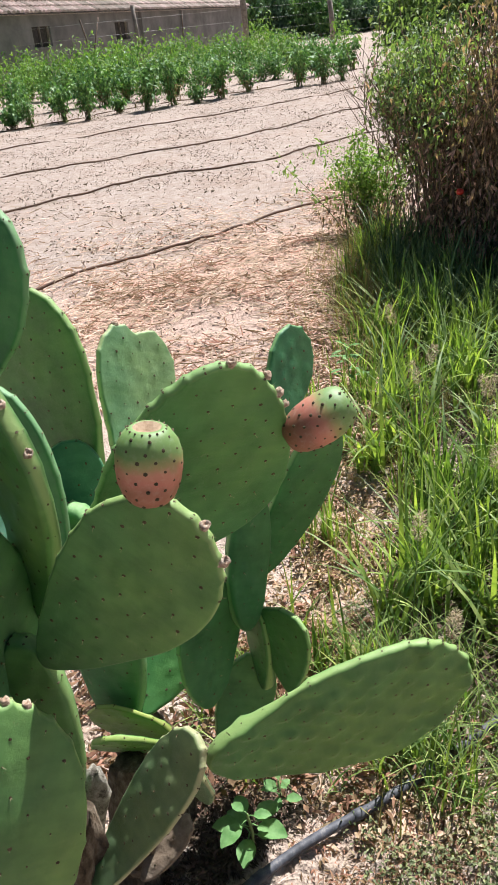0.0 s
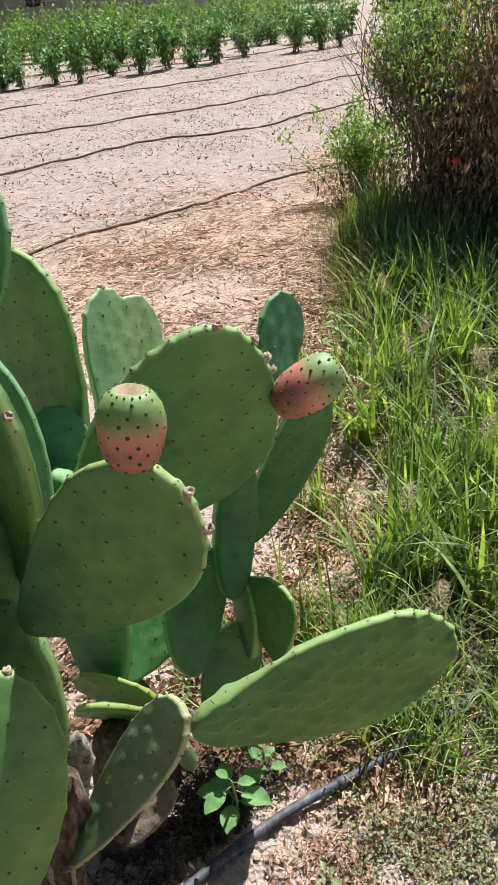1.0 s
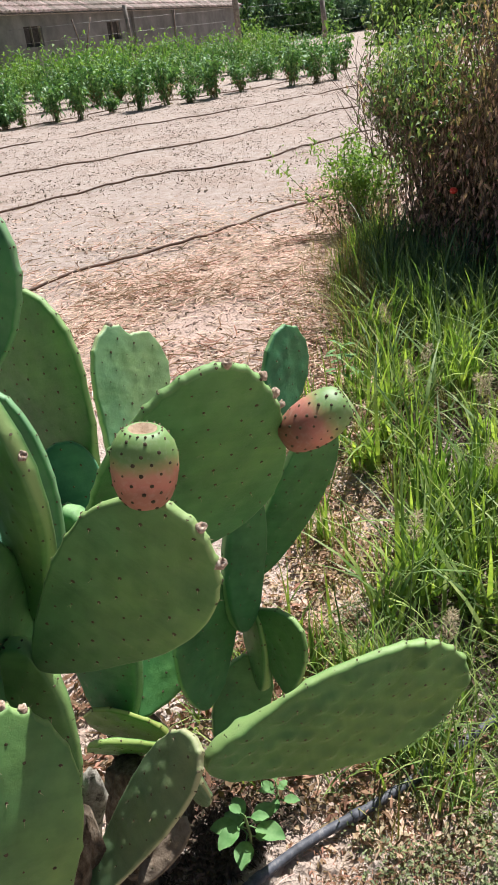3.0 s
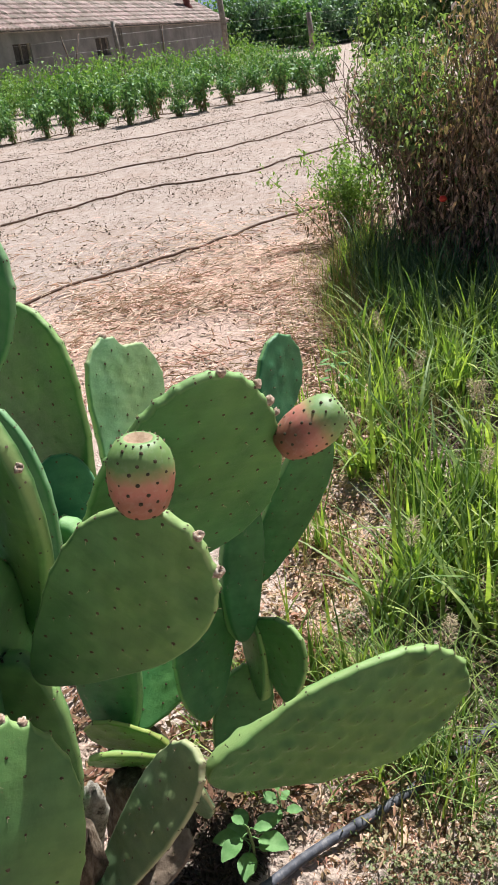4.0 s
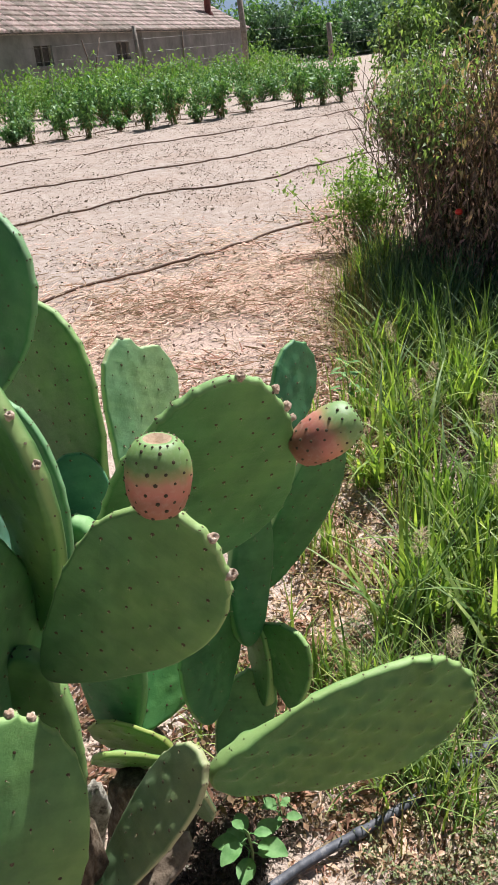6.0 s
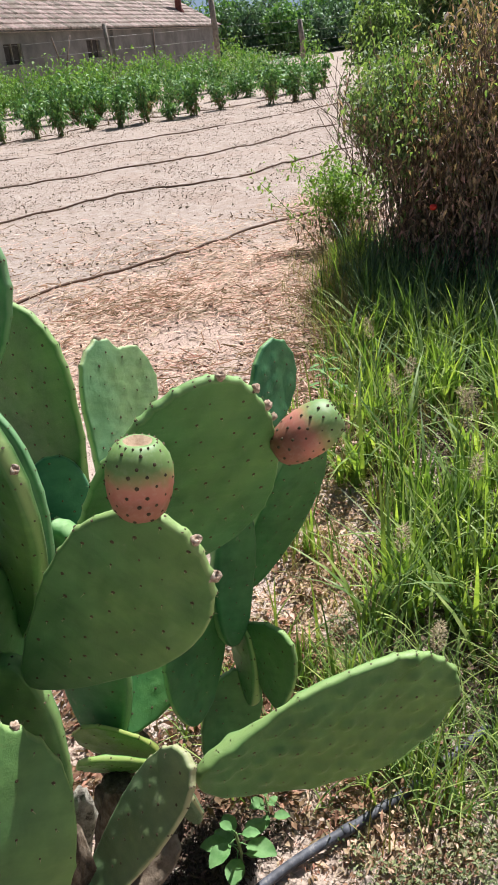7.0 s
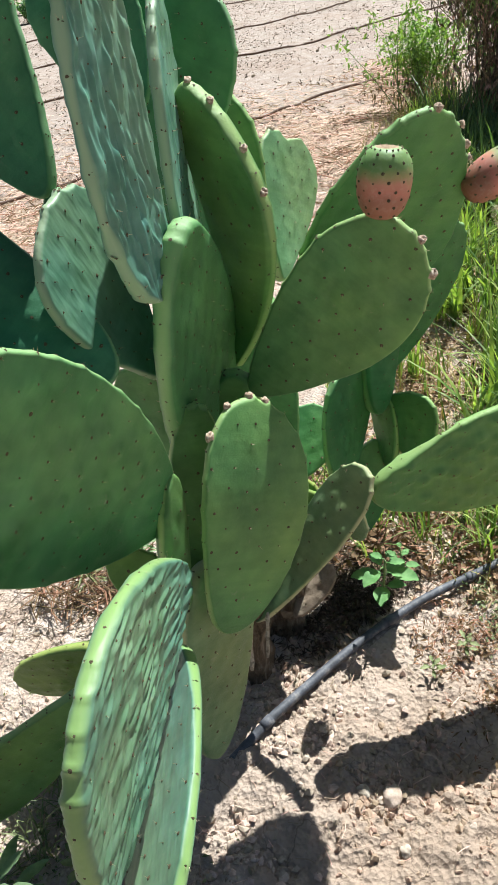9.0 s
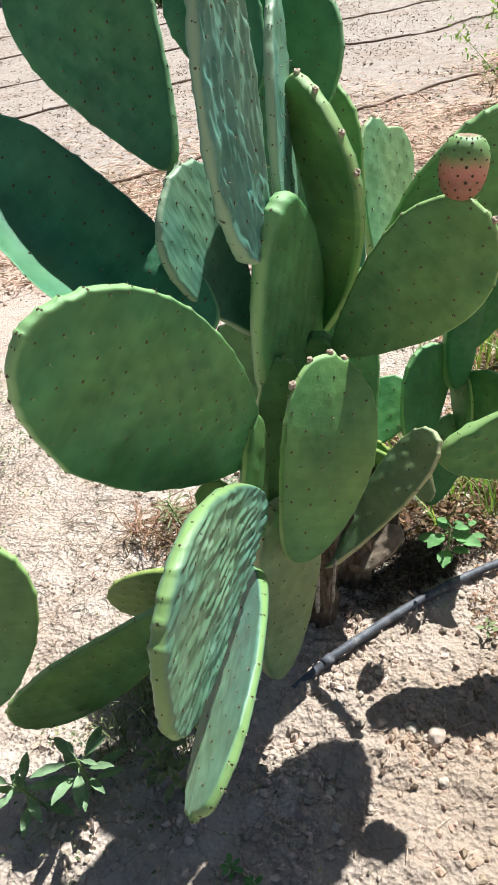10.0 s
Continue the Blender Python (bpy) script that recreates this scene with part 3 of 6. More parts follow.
def cactus_fruit(parent, base, tip, radius, seed):
    r = np.random.RandomState(seed)
    B, T = Vector(base), Vector(tip)
    L = (T - B).length
    m = Matrix.Translation(B) @ (T - B).to_track_quat('Z', 'Y').to_matrix().to_4x4()
    prof = [(0, 0.0), (0.34, 0.0), (0.58, 0.05), (0.80, 0.16), (0.95, 0.33), (1.0, 0.52), (0.98, 0.68), (0.89, 0.83), (0.72, 0.94), (0.54, 0.99), (0.42, 1.0), (0.30, 0.95), (0.0, 0.93)]
    n = 36
    v, f = [], []
    for j, (a, h) in enumerate(prof):
        for i in range(n):
            t = i / n * 6.28318
            k = 1 + 0.02 * math.sin(3 * t + seed) + 0.015 * math.sin(5 * t + j)
            v.append((radius * a * k * math.cos(t), radius * a * k * math.sin(t), L * h))
    for j in range(len(prof) - 1):
        for i in range(n):
            q = (i + 1) % n
            f.append((j * n + i, j * n + q, j * n + n + q, j * n + n + i))
    me = mesh_of("prickly_pear_fruit", v, f, [FRUIT, PITH])
    me.polygons.foreach_set("material_index", [1 if i // n >= 10 else 0 for i in range(len(f))])
    fr = part("prickly_pear_fruit", me, parent, "prickly pear ripening from green crown to salmon red", m)
    hs, rs = [p[1] for p in prof[1:10]], [p[0] for p in prof[1:10]]
    av, af = [], []
    spots = []
    for row in range(8):
        h = 0.10 + row * 0.118
        cnt = 10 if 1 <= row <= 6 else 8
        for i in range(cnt):
            spots.append((h + r.uniform(-0.02, 0.02), (i + 0.5 * (row % 2)) / cnt * 6.2832 + r.uniform(-0.08, 0.08), 1.0))
    for i in range(16):
        spots.append((0.985, i / 16 * 6.2832, 0.8))
    for h, t, big in spots:
        a = np.interp(h, hs, rs) * radius
        q = Vector((a * math.cos(t), a * math.sin(t), L * h))
        o = Vector((math.cos(t), math.sin(t), 0.25 + (h > 0.9) * 1.2)).normalized()
        e1 = o.orthogonal().normalized()
        e2 = o.cross(e1)
        n0 = len(av)
        for k in range(6):
            av.append(q + 0.0022 * big * (math.cos(k * 1.047) * e1 + math.sin(k * 1.047) * e2) - o * 0.0008)
        av.append(q + o * (0.0019 if h < 0.9 else 0.0021))
        af += [(n0 + k, n0 + (k + 1) % 6, n0 + 6) for k in range(6)]
    ob = part("areole_pattern", mesh_of("areole_pattern", av, af, AREOLE), fr, "dark tufted areoles")
    tagged(ob, kind="stuff")


def lump(points, seg=22, rough=0.12, seed=0):
    """Tube through (x, y, z, radius across, radius deep) with an uneven skin, closed at both ends."""
    r = np.random.RandomState(seed)
    v, f = [], []
    n = len(points)
    for j, (x, y, z, ra, rb) in enumerate(points):
        for i in range(seg):
            t = i / seg * 6.2832
            k = 1 + rough * (2 * vnoise(t * 1.3 + seed, j * 0.9, 0.6, seed) - 1) + 0.4 * rough * r.uniform(-1, 1)
            v.append((x + ra * k * math.cos(t), y + rb * k * math.sin(t), z + 0.3 * rough * ra * r.uniform(-1, 1)))
    for j in range(n - 1):
        for i in range(seg):
            q = (i + 1) % seg
            f.append((j * seg + i, j * seg + q, j * seg + seg + q, j * seg + seg + i))
    f.append(tuple(range(seg))[::-1])
    f.append(tuple(range((n - 1) * seg, n * seg)))
    return v, f


cactus = tagged(empty("prickly_pear_cactus", (-0.22, 0.62, 0.0)), "large prickly pear cactus with flat green pads and two ripening fruits", "cactus")


def at_cactus(p):
    return tuple(Vector(p) - Vector((-0.22, 0.62, 0.0)))


# name: base, tip, width, facing, egg shape, skin, and turns of form
PADS = {
    "front": ((-0.176, 0.601, 0.668), (0.047, 0.536, 0.921), 0.173, (-0.221, -0.974, -0.056), 0.42, PAD_OLIVE, dict(scars=(3.0, 2.6), label="broad green pad bearing a fruit on its rim", shape=(1.08, 1.02), sweep=0.032)),
    "mid": ((-0.026, 0.741, 0.726), (0.085, 0.645, 1.028), 0.239, (0.360, -0.843, -0.399), -0.20, PAD_OLIVE, dict(scars=(3.1, 2.6, 2.35, 2.2), shape=(1.02, 0.99), sweep=0.004)),
    "left_top": ((-0.148, 0.961, 0.682), (-0.122, 1.130, 0.903), 0.162, (0.802, -0.515, 0.302), 0.66, PAD_PALE, dict(relief=0.55, scars=(3.6,), notch=((3.2, 0.12, 0.18),), label="pale green pad with a notched top", shape=(0.96, 0.94), sweep=0.029)),
    "right_top": ((0.106, 1.096, 0.735), (0.142, 1.183, 0.860), 0.102, (0.711, -0.656, 0.255), 0.09, PAD_MID, dict(relief=0.8, shape=(1.01, 0.95), sweep=0.007)),
    "right_back": ((0.037, 1.079, 0.407), (0.188, 1.109, 0.710), 0.120, (0.498, -0.852, -0.163), 0.23, PAD_MID, dict(shape=(1.01, 0.94), sweep=0.040)),
    "left_dark": ((-0.190, 0.94, 0.70), (-0.290, 1.0, 1.015), 0.22, (-0.45, -0.87, 0.1), 0.42, PAD_OLIVE, dict(relief=0.5, scars=(2.9,))),
    "upper": ((-0.333, 0.833, 0.910), (-0.219, 0.850, 1.189), 0.193, (-0.324, -0.927, 0.187), 0.21, PAD, dict(shape=(1.01, 1.05), sweep=0.010)),
    "arm": ((-0.232, 0.712, 0.618), (-0.215, 0.659, 1.085), 0.119, (-0.601, -0.796, -0.068), 0.91, PAD_OLIVE, dict(scars=(3.14, 2.8, 2.4, 2.1), thick=0.024, shape=(1.06, 1.20), sweep=0.151)),
    "center": ((-0.247, 0.655, 0.552), (-0.221, 0.476, 0.964), 0.232, (0.955, -0.244, -0.167), -0.21, PAD_MID, dict(thick=0.03, shape=(0.98, 0.85), sweep=-0.014)),
    "big": ((-0.273, 0.395, 0.614), (-0.360, 0.033, 1.006), 0.226, (0.882, -0.426, -0.199), 0.19, PAD_MID, dict(thick=0.012, relief=1.8, label="large round green pad with rows of dark areoles", shape=(1.27, 1.22), sweep=-0.003)),
    "tall": ((-0.250, 0.445, 0.893), (-0.260, 0.476, 1.326), 0.134, (0.970, -0.241, 0.041), -0.12, PAD_BLUE, dict(wrinkle=0.009, relief=1.0, label="tall bumpy bluish green pad", shape=(0.89, 0.94), sweep=-0.040)),
    "top_left": ((-0.374, 0.524, 1.000), (-0.559, 0.625, 1.302), 0.224, (-0.175, -0.961, 0.215), 0.56, PAD, dict(shape=(0.95, 0.92), sweep=0.019)),
    "neck_left": ((-0.350, 0.545, 0.850), (-0.373, 0.528, 1.010), 0.050, (-0.1, -0.98, 0.1), 0.0, PAD, dict(relief=0.5)),
    "left_cupped": ((-0.315, 0.421, 0.804), (-0.618, 0.469, 1.089), 0.166, (0.226, -0.82, 0.52), 0.03, PAD, dict(cup=2.3, relief=1.2, label="cupped bluish green pad", shape=(0.97, 0.81), sweep=-0.053)),
    "left_inner": ((-0.292, 0.552, 0.729), (-0.358, 0.454, 1.005), 0.191, (0.964, -0.217, 0.154), 0.64, PAD_BLUE, dict(relief=0.55, shape=(0.99, 0.95), sweep=0.018)),
    "bottom_left": ((-0.217, 0.350, 0.433), (-0.159, 0.471, 0.740), 0.158, (0.582, -0.788, 0.201), 0.23, PAD_OLIVE, dict(bend=0.34, relief=0.6, scars=(2.95, 3.2, 3.6, 3.95), label="green pad with pinkish bud scars round its top", shape=(0.96, 1.04), sweep=0.011)),
    "foot": ((-0.284, 0.337, 0.164), (-0.237, 0.396, 0.522), 0.138, (0.778, -0.628, 0.003), 0.24, PAD_BROWN, dict(thick=0.035, label="thick olive stem pad", shape=(0.97, 0.88), sweep=0.049)),
    "low": ((-0.215, 0.569, 0.203), (-0.015, 0.636, 0.491), 0.098, (-0.575, -0.612, 0.542), 0.54, PAD_BROWN, dict(shape=(0.97, 0.85), sweep=0.000)),
    "right_low": ((-0.008, 0.637, 0.434), (0.375, 0.763, 0.475), 0.212, (0.315, -0.948, -0.033), 0.32, PAD_LIGHT, dict(relief=3.4, label="long green pad jutting out sideways", shape=(0.86, 1.06), sweep=0.027)),
    "inner_low": ((-0.055, 0.898, 0.254), (-0.028, 0.948, 0.499), 0.152, (0.783, -0.621, 0.037), 0.30, PAD_MID, dict(shape=(0.98, 0.84), sweep=0.002)),
    "small_dark": ((0.101, 0.904, 0.278), (0.079, 0.954, 0.430), 0.144, (-0.683, -0.716, 0.141), 0.58, PAD_OLIVE, dict(shape=(0.96, 0.79), sweep=-0.013)),
    "forward": ((-0.257, 0.322, 0.578), (-0.273, -0.065, 0.627), 0.226, (0.999, -0.044, -0.019), 0.40, PAD_RIDGED, dict(wrinkle=0.0062, relief=0.5, thick=0.021, label="pale bumpy pad jutting forward, sunlit at a slant", shape=(1.00, 0.76), sweep=0.057)),
    "forward_low": ((-0.275, 0.308, 0.455), (-0.255, -0.082, 0.449), 0.118, (-0.722, -0.049, 0.690), 0.22, PAD_RIDGED, dict(relief=0.5, thick=0.016, shape=(1.01, 0.94), sweep=-0.027)),
    "yellow": ((-0.430, 0.451, 0.280), (-0.640, 0.487, 0.130), 0.141, (-0.026, -0.979, -0.202), 0.18, PAD_YOUNG, dict(label="small yellowish pad near the ground", shape=(0.97, 0.91), sweep=-0.003)),
    "low_left": ((-0.400, 0.394, 0.301), (-0.743, 0.202, 0.115), 0.161, (0.508, -0.860, -0.046), 0.35, PAD_OLIVE, dict(shape=(1.06, 0.97), sweep=-0.033)),
    "low_joint": ((-0.385, 0.410, 0.330), (-0.475, 0.400, 0.215), 0.075, (0.2, -0.95, 0.0), 0.0, RUSTY, dict(thick=0.022, relief=0.4, label="rust-brown ageing joint between two low pads")),
    "edge": ((-0.237, 0.649, 0.736), (-0.241, 0.674, 1.186), 0.197, (0.998, 0.055, 0.007), -0.08, PAD_BLUE, dict(shape=(0.96, 0.92), sweep=-0.065)),
    "stem_lower": ((-0.268, 0.440, 0.330), (-0.238, 0.480, 0.730), 0.092, (0.35, -0.93, 0.10), 0.05, PAD_OLIVE, dict(thick=0.02)),
    "stem_side": ((-0.275, 0.330, 0.500), (-0.264, 0.385, 0.690), 0.052, (0.9, -0.4, -0.1), 0.1, PAD_OLIVE, dict(thick=0.026)),
    "under": ((-0.240, 0.615, 0.34), (-0.198, 0.605, 0.70), 0.120, (-0.1, -0.95, 0.1), 0.0, PAD_OLIVE, dict(thick=0.03)),
    "behind": ((-0.306, 0.784, 1.033), (-0.403, 0.823, 1.243), 0.162, (-0.166, -0.980, 0.107), 0.38, PAD, dict(shape=(1.00, 0.92), sweep=-0.001)),
    "far_left": ((-0.60, 0.04, 0.42), (-0.57, 0.10, 0.68), 0.150, (0.3, -0.85, 0.2), 0.2, PAD_OLIVE, dict()),
    "core": ((-0.19, 0.84, 0.28), (-0.19, 0.84, 0.74), 0.130, (-0.2, -0.9, 0.1), 0.1, PAD_MID, dict(thick=0.035)),
    "core_right": ((0.016, 0.960, 0.380), (0.052, 1.030, 0.640), 0.085, (0.55, -0.83, 0.0), 0.1, PAD_MID, dict(thick=0.03, relief=1.3)),
    "inner_mid": ((-0.204, 0.836, 0.300), (-0.075, 0.950, 0.400), 0.12, (0.1, -0.75, 0.65), 0.2, PAD_OLIVE, dict(relief=0.6)),
    "flat_a": ((-0.100, 0.797, 0.300), (-0.225, 0.79, 0.367), 0.10, (-0.23, -0.95, -0.2), 0.2, PAD_YOUNG, dict(thick=0.009, label="young yellowish green pad")),
    "flat_b": ((-0.095, 0.752, 0.325), (-0.200, 0.714, 0.385), 0.09, (-0.23, -0.95, -0.3), 0.2, PAD_YOUNG, dict(thick=0.009, label="young yellowish green pad")),
    "shade_right": ((-0.03, 0.90, 0.10), (0.03, 0.985, 0.30), 0.11, (0.3, -0.9, 0.2), 0.2, PAD_OLIVE, dict()),
    "small_dark_left": ((0.05, 0.94, 0.25), (0.03, 1.0, 0.42), 0.08, (-0.8, -0.5, 0.1), 0.3, PAD_OLIVE, dict()),
    "inner_small": ((-0.188, 0.875, 0.655), (-0.208, 0.915, 0.805), 0.095, (0.35, -0.88, 0.30), 0.15, PAD, dict(relief=0.6)),
    "inner_back": ((-0.25, 0.80, 0.58), (-0.29, 0.86, 0.93), 0.17, (-0.2, -0.95, 0.1), 0.2, PAD, dict()),
    "old_lobe": ((-0.185, 0.690, 0.08), (-0.115, 0.790, 0.13), 0.07, (-0.3, -0.8, 0.5), 0.2, OLD_PALE, dict(thick=0.02, relief=2.0, label="corky pale old pad by the foot")),
    "old_lobe_small": ((-0.16, 0.67, 0.10), (-0.085, 0.74, 0.17), 0.055, (-0.3, -0.8, 0.5), 0.3, OLD_PALE, dict(thick=0.016, relief=2.0, label="corky pale old pad by the foot")),
    "bud": ((-0.035, 0.655, 0.40), (-0.030, 0.675, 0.30), 0.045, (-0.4, -0.8, 0.3), 0.2, PAD_BROWN, dict(thick=0.014)),
    "behind_big": ((-0.285, 0.560, 0.50), (-0.330, 0.565, 0.745), 0.140, (-0.3, -0.95, 0.05), 0.1, PAD_OLIVE, dict()),
    "young_lit": ((-0.295, 0.39, 0.445), (-0.374, 0.405, 0.535), 0.075, (-0.1, -0.75, 0.65), 0.1, PAD_YOUNG, dict(thick=0.010, label="small bright yellow-green young pad")),
}
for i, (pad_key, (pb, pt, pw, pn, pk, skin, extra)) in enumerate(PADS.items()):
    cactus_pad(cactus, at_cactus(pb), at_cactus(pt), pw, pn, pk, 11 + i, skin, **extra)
cactus_fruit(cactus, at_cactus((0.012, 0.529, 0.939)), at_cactus((0.020, 0.536, 1.017)), 0.0318, 3)
cactus_fruit(cactus, at_cactus((0.136, 0.708, 0.898)), at_cactus((0.211, 0.727, 0.939)), 0.0300, 5)
v, f = lump([(-0.02, 0.0, -0.03, 0.045, 0.045), (-0.02, -0.01, 0.04, 0.036, 0.04), (-0.02, -0.015, 0.09, 0.040, 0.036), (-0.018, -0.02, 0.13, 0.030, 0.034), (-0.012, -0.025, 0.18, 0.038, 0.034), (-0.01, -0.03, 0.23, 0.034, 0.03), (0.01, -0.03, 0.32, 0.042, 0.03), (0.02, -0.03, 0.40, 0.03, 0.02)], 26, 0.24, seed=4)
part("trunk", mesh_of("trunk", v, f, PAD_OLD), cactus, "grey brown woody old stem with pale scars")
v, f = lump([(0.035, 0.10, -0.02, 0.05, 0.04), (0.04, 0.10, 0.06, 0.04, 0.035), (0.045, 0.10, 0.13, 0.045, 0.033), (0.05, 0.10, 0.20, 0.036, 0.03), (0.06, 0.10, 0.27, 0.04, 0.028), (0.07, 0.10, 0.33, 0.03, 0.02)], 24, 0.26, seed=9)
part("trunk", mesh_of("trunk", v, f, PAD_OLD), cactus, "brown gnarled old stem")
v, f = lump([(0.06, 0.24, -0.03, 0.065, 0.05), (0.06, 0.24, 0.05, 0.055, 0.045), (0.06, 0.24, 0.12, 0.06, 0.045), (0.055, 0.235, 0.18, 0.05, 0.04), (0.05, 0.23, 0.24, 0.052, 0.036), (0.045, 0.225, 0.29, 0.034, 0.028), (0.04, 0.22, 0.32, 0.012, 0.012)], 40, 0.26, seed=14)
part("trunk", mesh_of("trunk", v, f, PAD_OLD), cactus, "thick brown woody old stem")
v, f = lump([(-0.012, 0.02, 0.10, 0.014, 0.012), (-0.007, 0.03, 0.17, 0.021, 0.016), (0.004, 0.03, 0.20, 0.016, 0.013), (0.008, 0.03, 0.25, 0.020, 0.016), (0.022, 0.03, 0.29, 0.015, 0.013), (0.028, 0.03, 0.34, 0.021, 0.016), (0.036, 0.03, 0.38, 0.018, 0.014), (0.040, 0.03, 0.405, 0.008, 0.008)], 22, 0.34, 8)
part("bark_knot", mesh_of("bark_knot", v, f, SCAB), cactus, "pale grey knobbly bark")
for x_, y_, lo_, hi_, rad_ in ((-0.010, -0.075, 0.10, 0.26, 0.0055), (0.022, -0.07, 0.13, 0.25, 0.004)):
    v, f = lump([(x_ - 0.006 + 0.012 * t, y_, lo_ + (hi_ - lo_) * t, rad_ * k, rad_ * 0.7 * k) for t, k in ((0, 0.5), (0.15, 1), (0.35, 0.8), (0.5, 1.1), (0.75, 0.8), (0.9, 1.0), (1, 0.4))], 8, 0.25, 8)
    part("bark_strip", mesh_of("bark_strip", v, f, SCAB), cactus, "pale flaking bark strip")

# ---- irrigation ----
def tube(points, radius, seg=10, flat=1.0):
    v, f = [], []
    P = [Vector(p) for p in points]
    for j, p in enumerate(P):
        d = (P[min(j + 1, len(P) - 1)] - P[max(j - 1, 0)]).normalized()
        e1 = d.cross(Vector((0, 0, 1))).normalized()
        e2 = e1.cross(d)
        for i in range(seg):
            t = i / seg * 6.2832
            v.append(p + radius * (math.cos(t) * e1 + flat * math.sin(t) * e2))
    for j in range(len(P) - 1):
        for i in range(seg):
            q = (i + 1) % seg
            f.append((j * seg + i, j * seg + seg + i, j * seg + seg + q, j * seg + q))
    f.append(tuple(range(seg)))
    f.append(tuple(range(len(P) * seg - seg, len(P) * seg))[::-1])
    return v, f


def smooth_line(pts, n):
    """Catmull-Rom through the points."""
    pts = [np.array(p, float) for p in pts]
    pts = [2 * pts[0] - pts[1]] + pts + [2 * pts[-1] - pts[-2]]
    out = []
    for i in range(1, len(pts) - 2):
        p0, p1, p2, p3 = pts[i - 1:i + 3]
        for t in np.linspace(0, 1, n, endpoint=False):
            out.append(0.5 * (2 * p1 + (p2 - p0) * t + (2 * p0 - 5 * p1 + 4 * p2 - p3) * t * t + (3 * p1 - p0 - 3 * p2 + p3) * t ** 3))
    out.append(pts[-2])
    return out


def lay(points, n, lift):
    line = smooth_line([(x, y, 0) for x, y in points], n)
    return [(p[0], p[1], gz(p[0], p[1]) + lift) for p in line]


line = lay([(-0.40, 0.285), (-0.318, 0.365), (-0.211, 0.478), (-0.058, 0.640), (0.09, 0.770), (0.232, 0.862), (0.33, 0.93), (0.55, 1.10), (0.9, 1.36)], 9, 0.010)
level = np.convolve(np.pad([p[2] for p in line], 9, 'edge'), np.ones(19) / 19, 'valid')
line = [(p[0], p[1], z + 0.008 - max(0.0, -0.20 - p[0]) * 0.28) for p, z in zip(line, level)]
v, f = tube(line, 0.0092, 14)
pipe = tagged(empty("irrigation_pipe", line[25]), "black plastic irrigation pipe lying on the soil", "pipe")
PM = Matrix.Translation(Vector(line[25])).inverted()
part("tube", mesh_of("tube", v, f, PIPE), pipe, m=PM)
for i, j in enumerate((18, 32, 43)):
    p, q = Vector(line[j]), Vector(line[j + 1])
    d = (q - p).normalized()
    v, f = tube([p - d * 0.010, p + d * 0.001, p + d * 0.012], 0.0108, 12)
    part("joint_sleeve", mesh_of("joint_sleeve", v, f, PIPE), pipe, m=PM)

for pts in ([(-4.6, 1.3), (-1.9, 3.85), (-1.486, 4.314), (-0.861, 5.008), (-0.45, 5.35), (-0.088, 5.823), (0.37, 6.191), (1.6, 7.4), (5, 10.6)],
            [(-7, 3.2), (-3.5, 6.2), (-2.651, 6.846), (-1.374, 8.092), (-0.95, 8.20), (-0.392, 8.441), (0.3, 9.2), (0.96, 9.9), (5, 14)],
            [(-8, 5), (-4.2, 8.2), (-3.415, 8.967), (-1.186, 10.325), (0.1, 11.6), (1.367, 12.956), (5, 16.3)],
            [(-9, 7), (-4.315, 11.467), (-1.807, 13.376), (0, 14.8), (1.675, 16.318), (6, 20)],
            [(-9, 10.6), (-5.0, 14.45), (-3.2, 16.5), (-0.9, 17.7), (1.5, 21.0), (5, 24)]):
    line = lay(pts, 14, 0.040 if pts[0][0] > -5 else 0.010)
    v, f = tube(line, 0.0095, 8)
    thing("drip_hose", mesh_of("drip_hose", v, f, HOSE), "thin dusty brown drip hose along the field", "hose", group="drip hoses of the field")

# ---- plants ----
def unit(a):
    return a / np.maximum(np.linalg.norm(a, axis=-1, keepdims=True), 1e-9)


def leaf_cloud(pos, way, length, width, r, fold=0.25, droop=0.25):
    """Many folded, drooping leaves: five points and four triangles each."""
    n = len(pos)
    pos, way = np.asarray(pos, float), unit(np.asarray(way, float))
    up = unit(r.normal(0, 0.45, (n, 3)) + (0, 0, 1))
    side = unit(np.cross(way, up))
    nrm = np.cross(side, way)
    ln, wd = np.asarray(length).reshape(-1, 1) * np.ones((n, 1)), np.asarray(width).reshape(-1, 1) * np.ones((n, 1))
    mid = pos + way * ln * 0.45
    tip = pos + way * ln - np.array((0, 0, 1)) * ln * droop
    v = np.stack([pos, mid + side * wd / 2 + nrm * wd * fold, tip, mid - side * wd / 2 + nrm * wd * fold, mid], 1).reshape(-1, 3)
    k = np.arange(n)[:, None] * 5
    f = np.concatenate([k + (0, 4, 1), k + (1, 4, 2), k + (0, 3, 4), k + (3, 2, 4)], 0)
    return v, f


def bits(pos, way, length, width, r):
    """Crumpled scraps: two triangles each."""
    n = len(pos)
    pos, way = np.asarray(pos, float), unit(np.asarray(way, float))
    side = unit(np.cross(way, unit(r.normal(0, 0.5, (n, 3)) + (0, 0, 1))))
    ln, wd = np.asarray(length)[:, None], np.asarray(width)[:, None]
    mid = pos + way * ln * 0.5
    v = np.stack([pos, mid + side * wd / 2 + (0, 0, 0.003), pos + way * ln, mid - side * wd / 2], 1).reshape(-1, 3)
    k = np.arange(n)[:, None] * 4
    return v, np.concatenate([k + (0, 1, 3), k + (1, 2, 3)], 0)


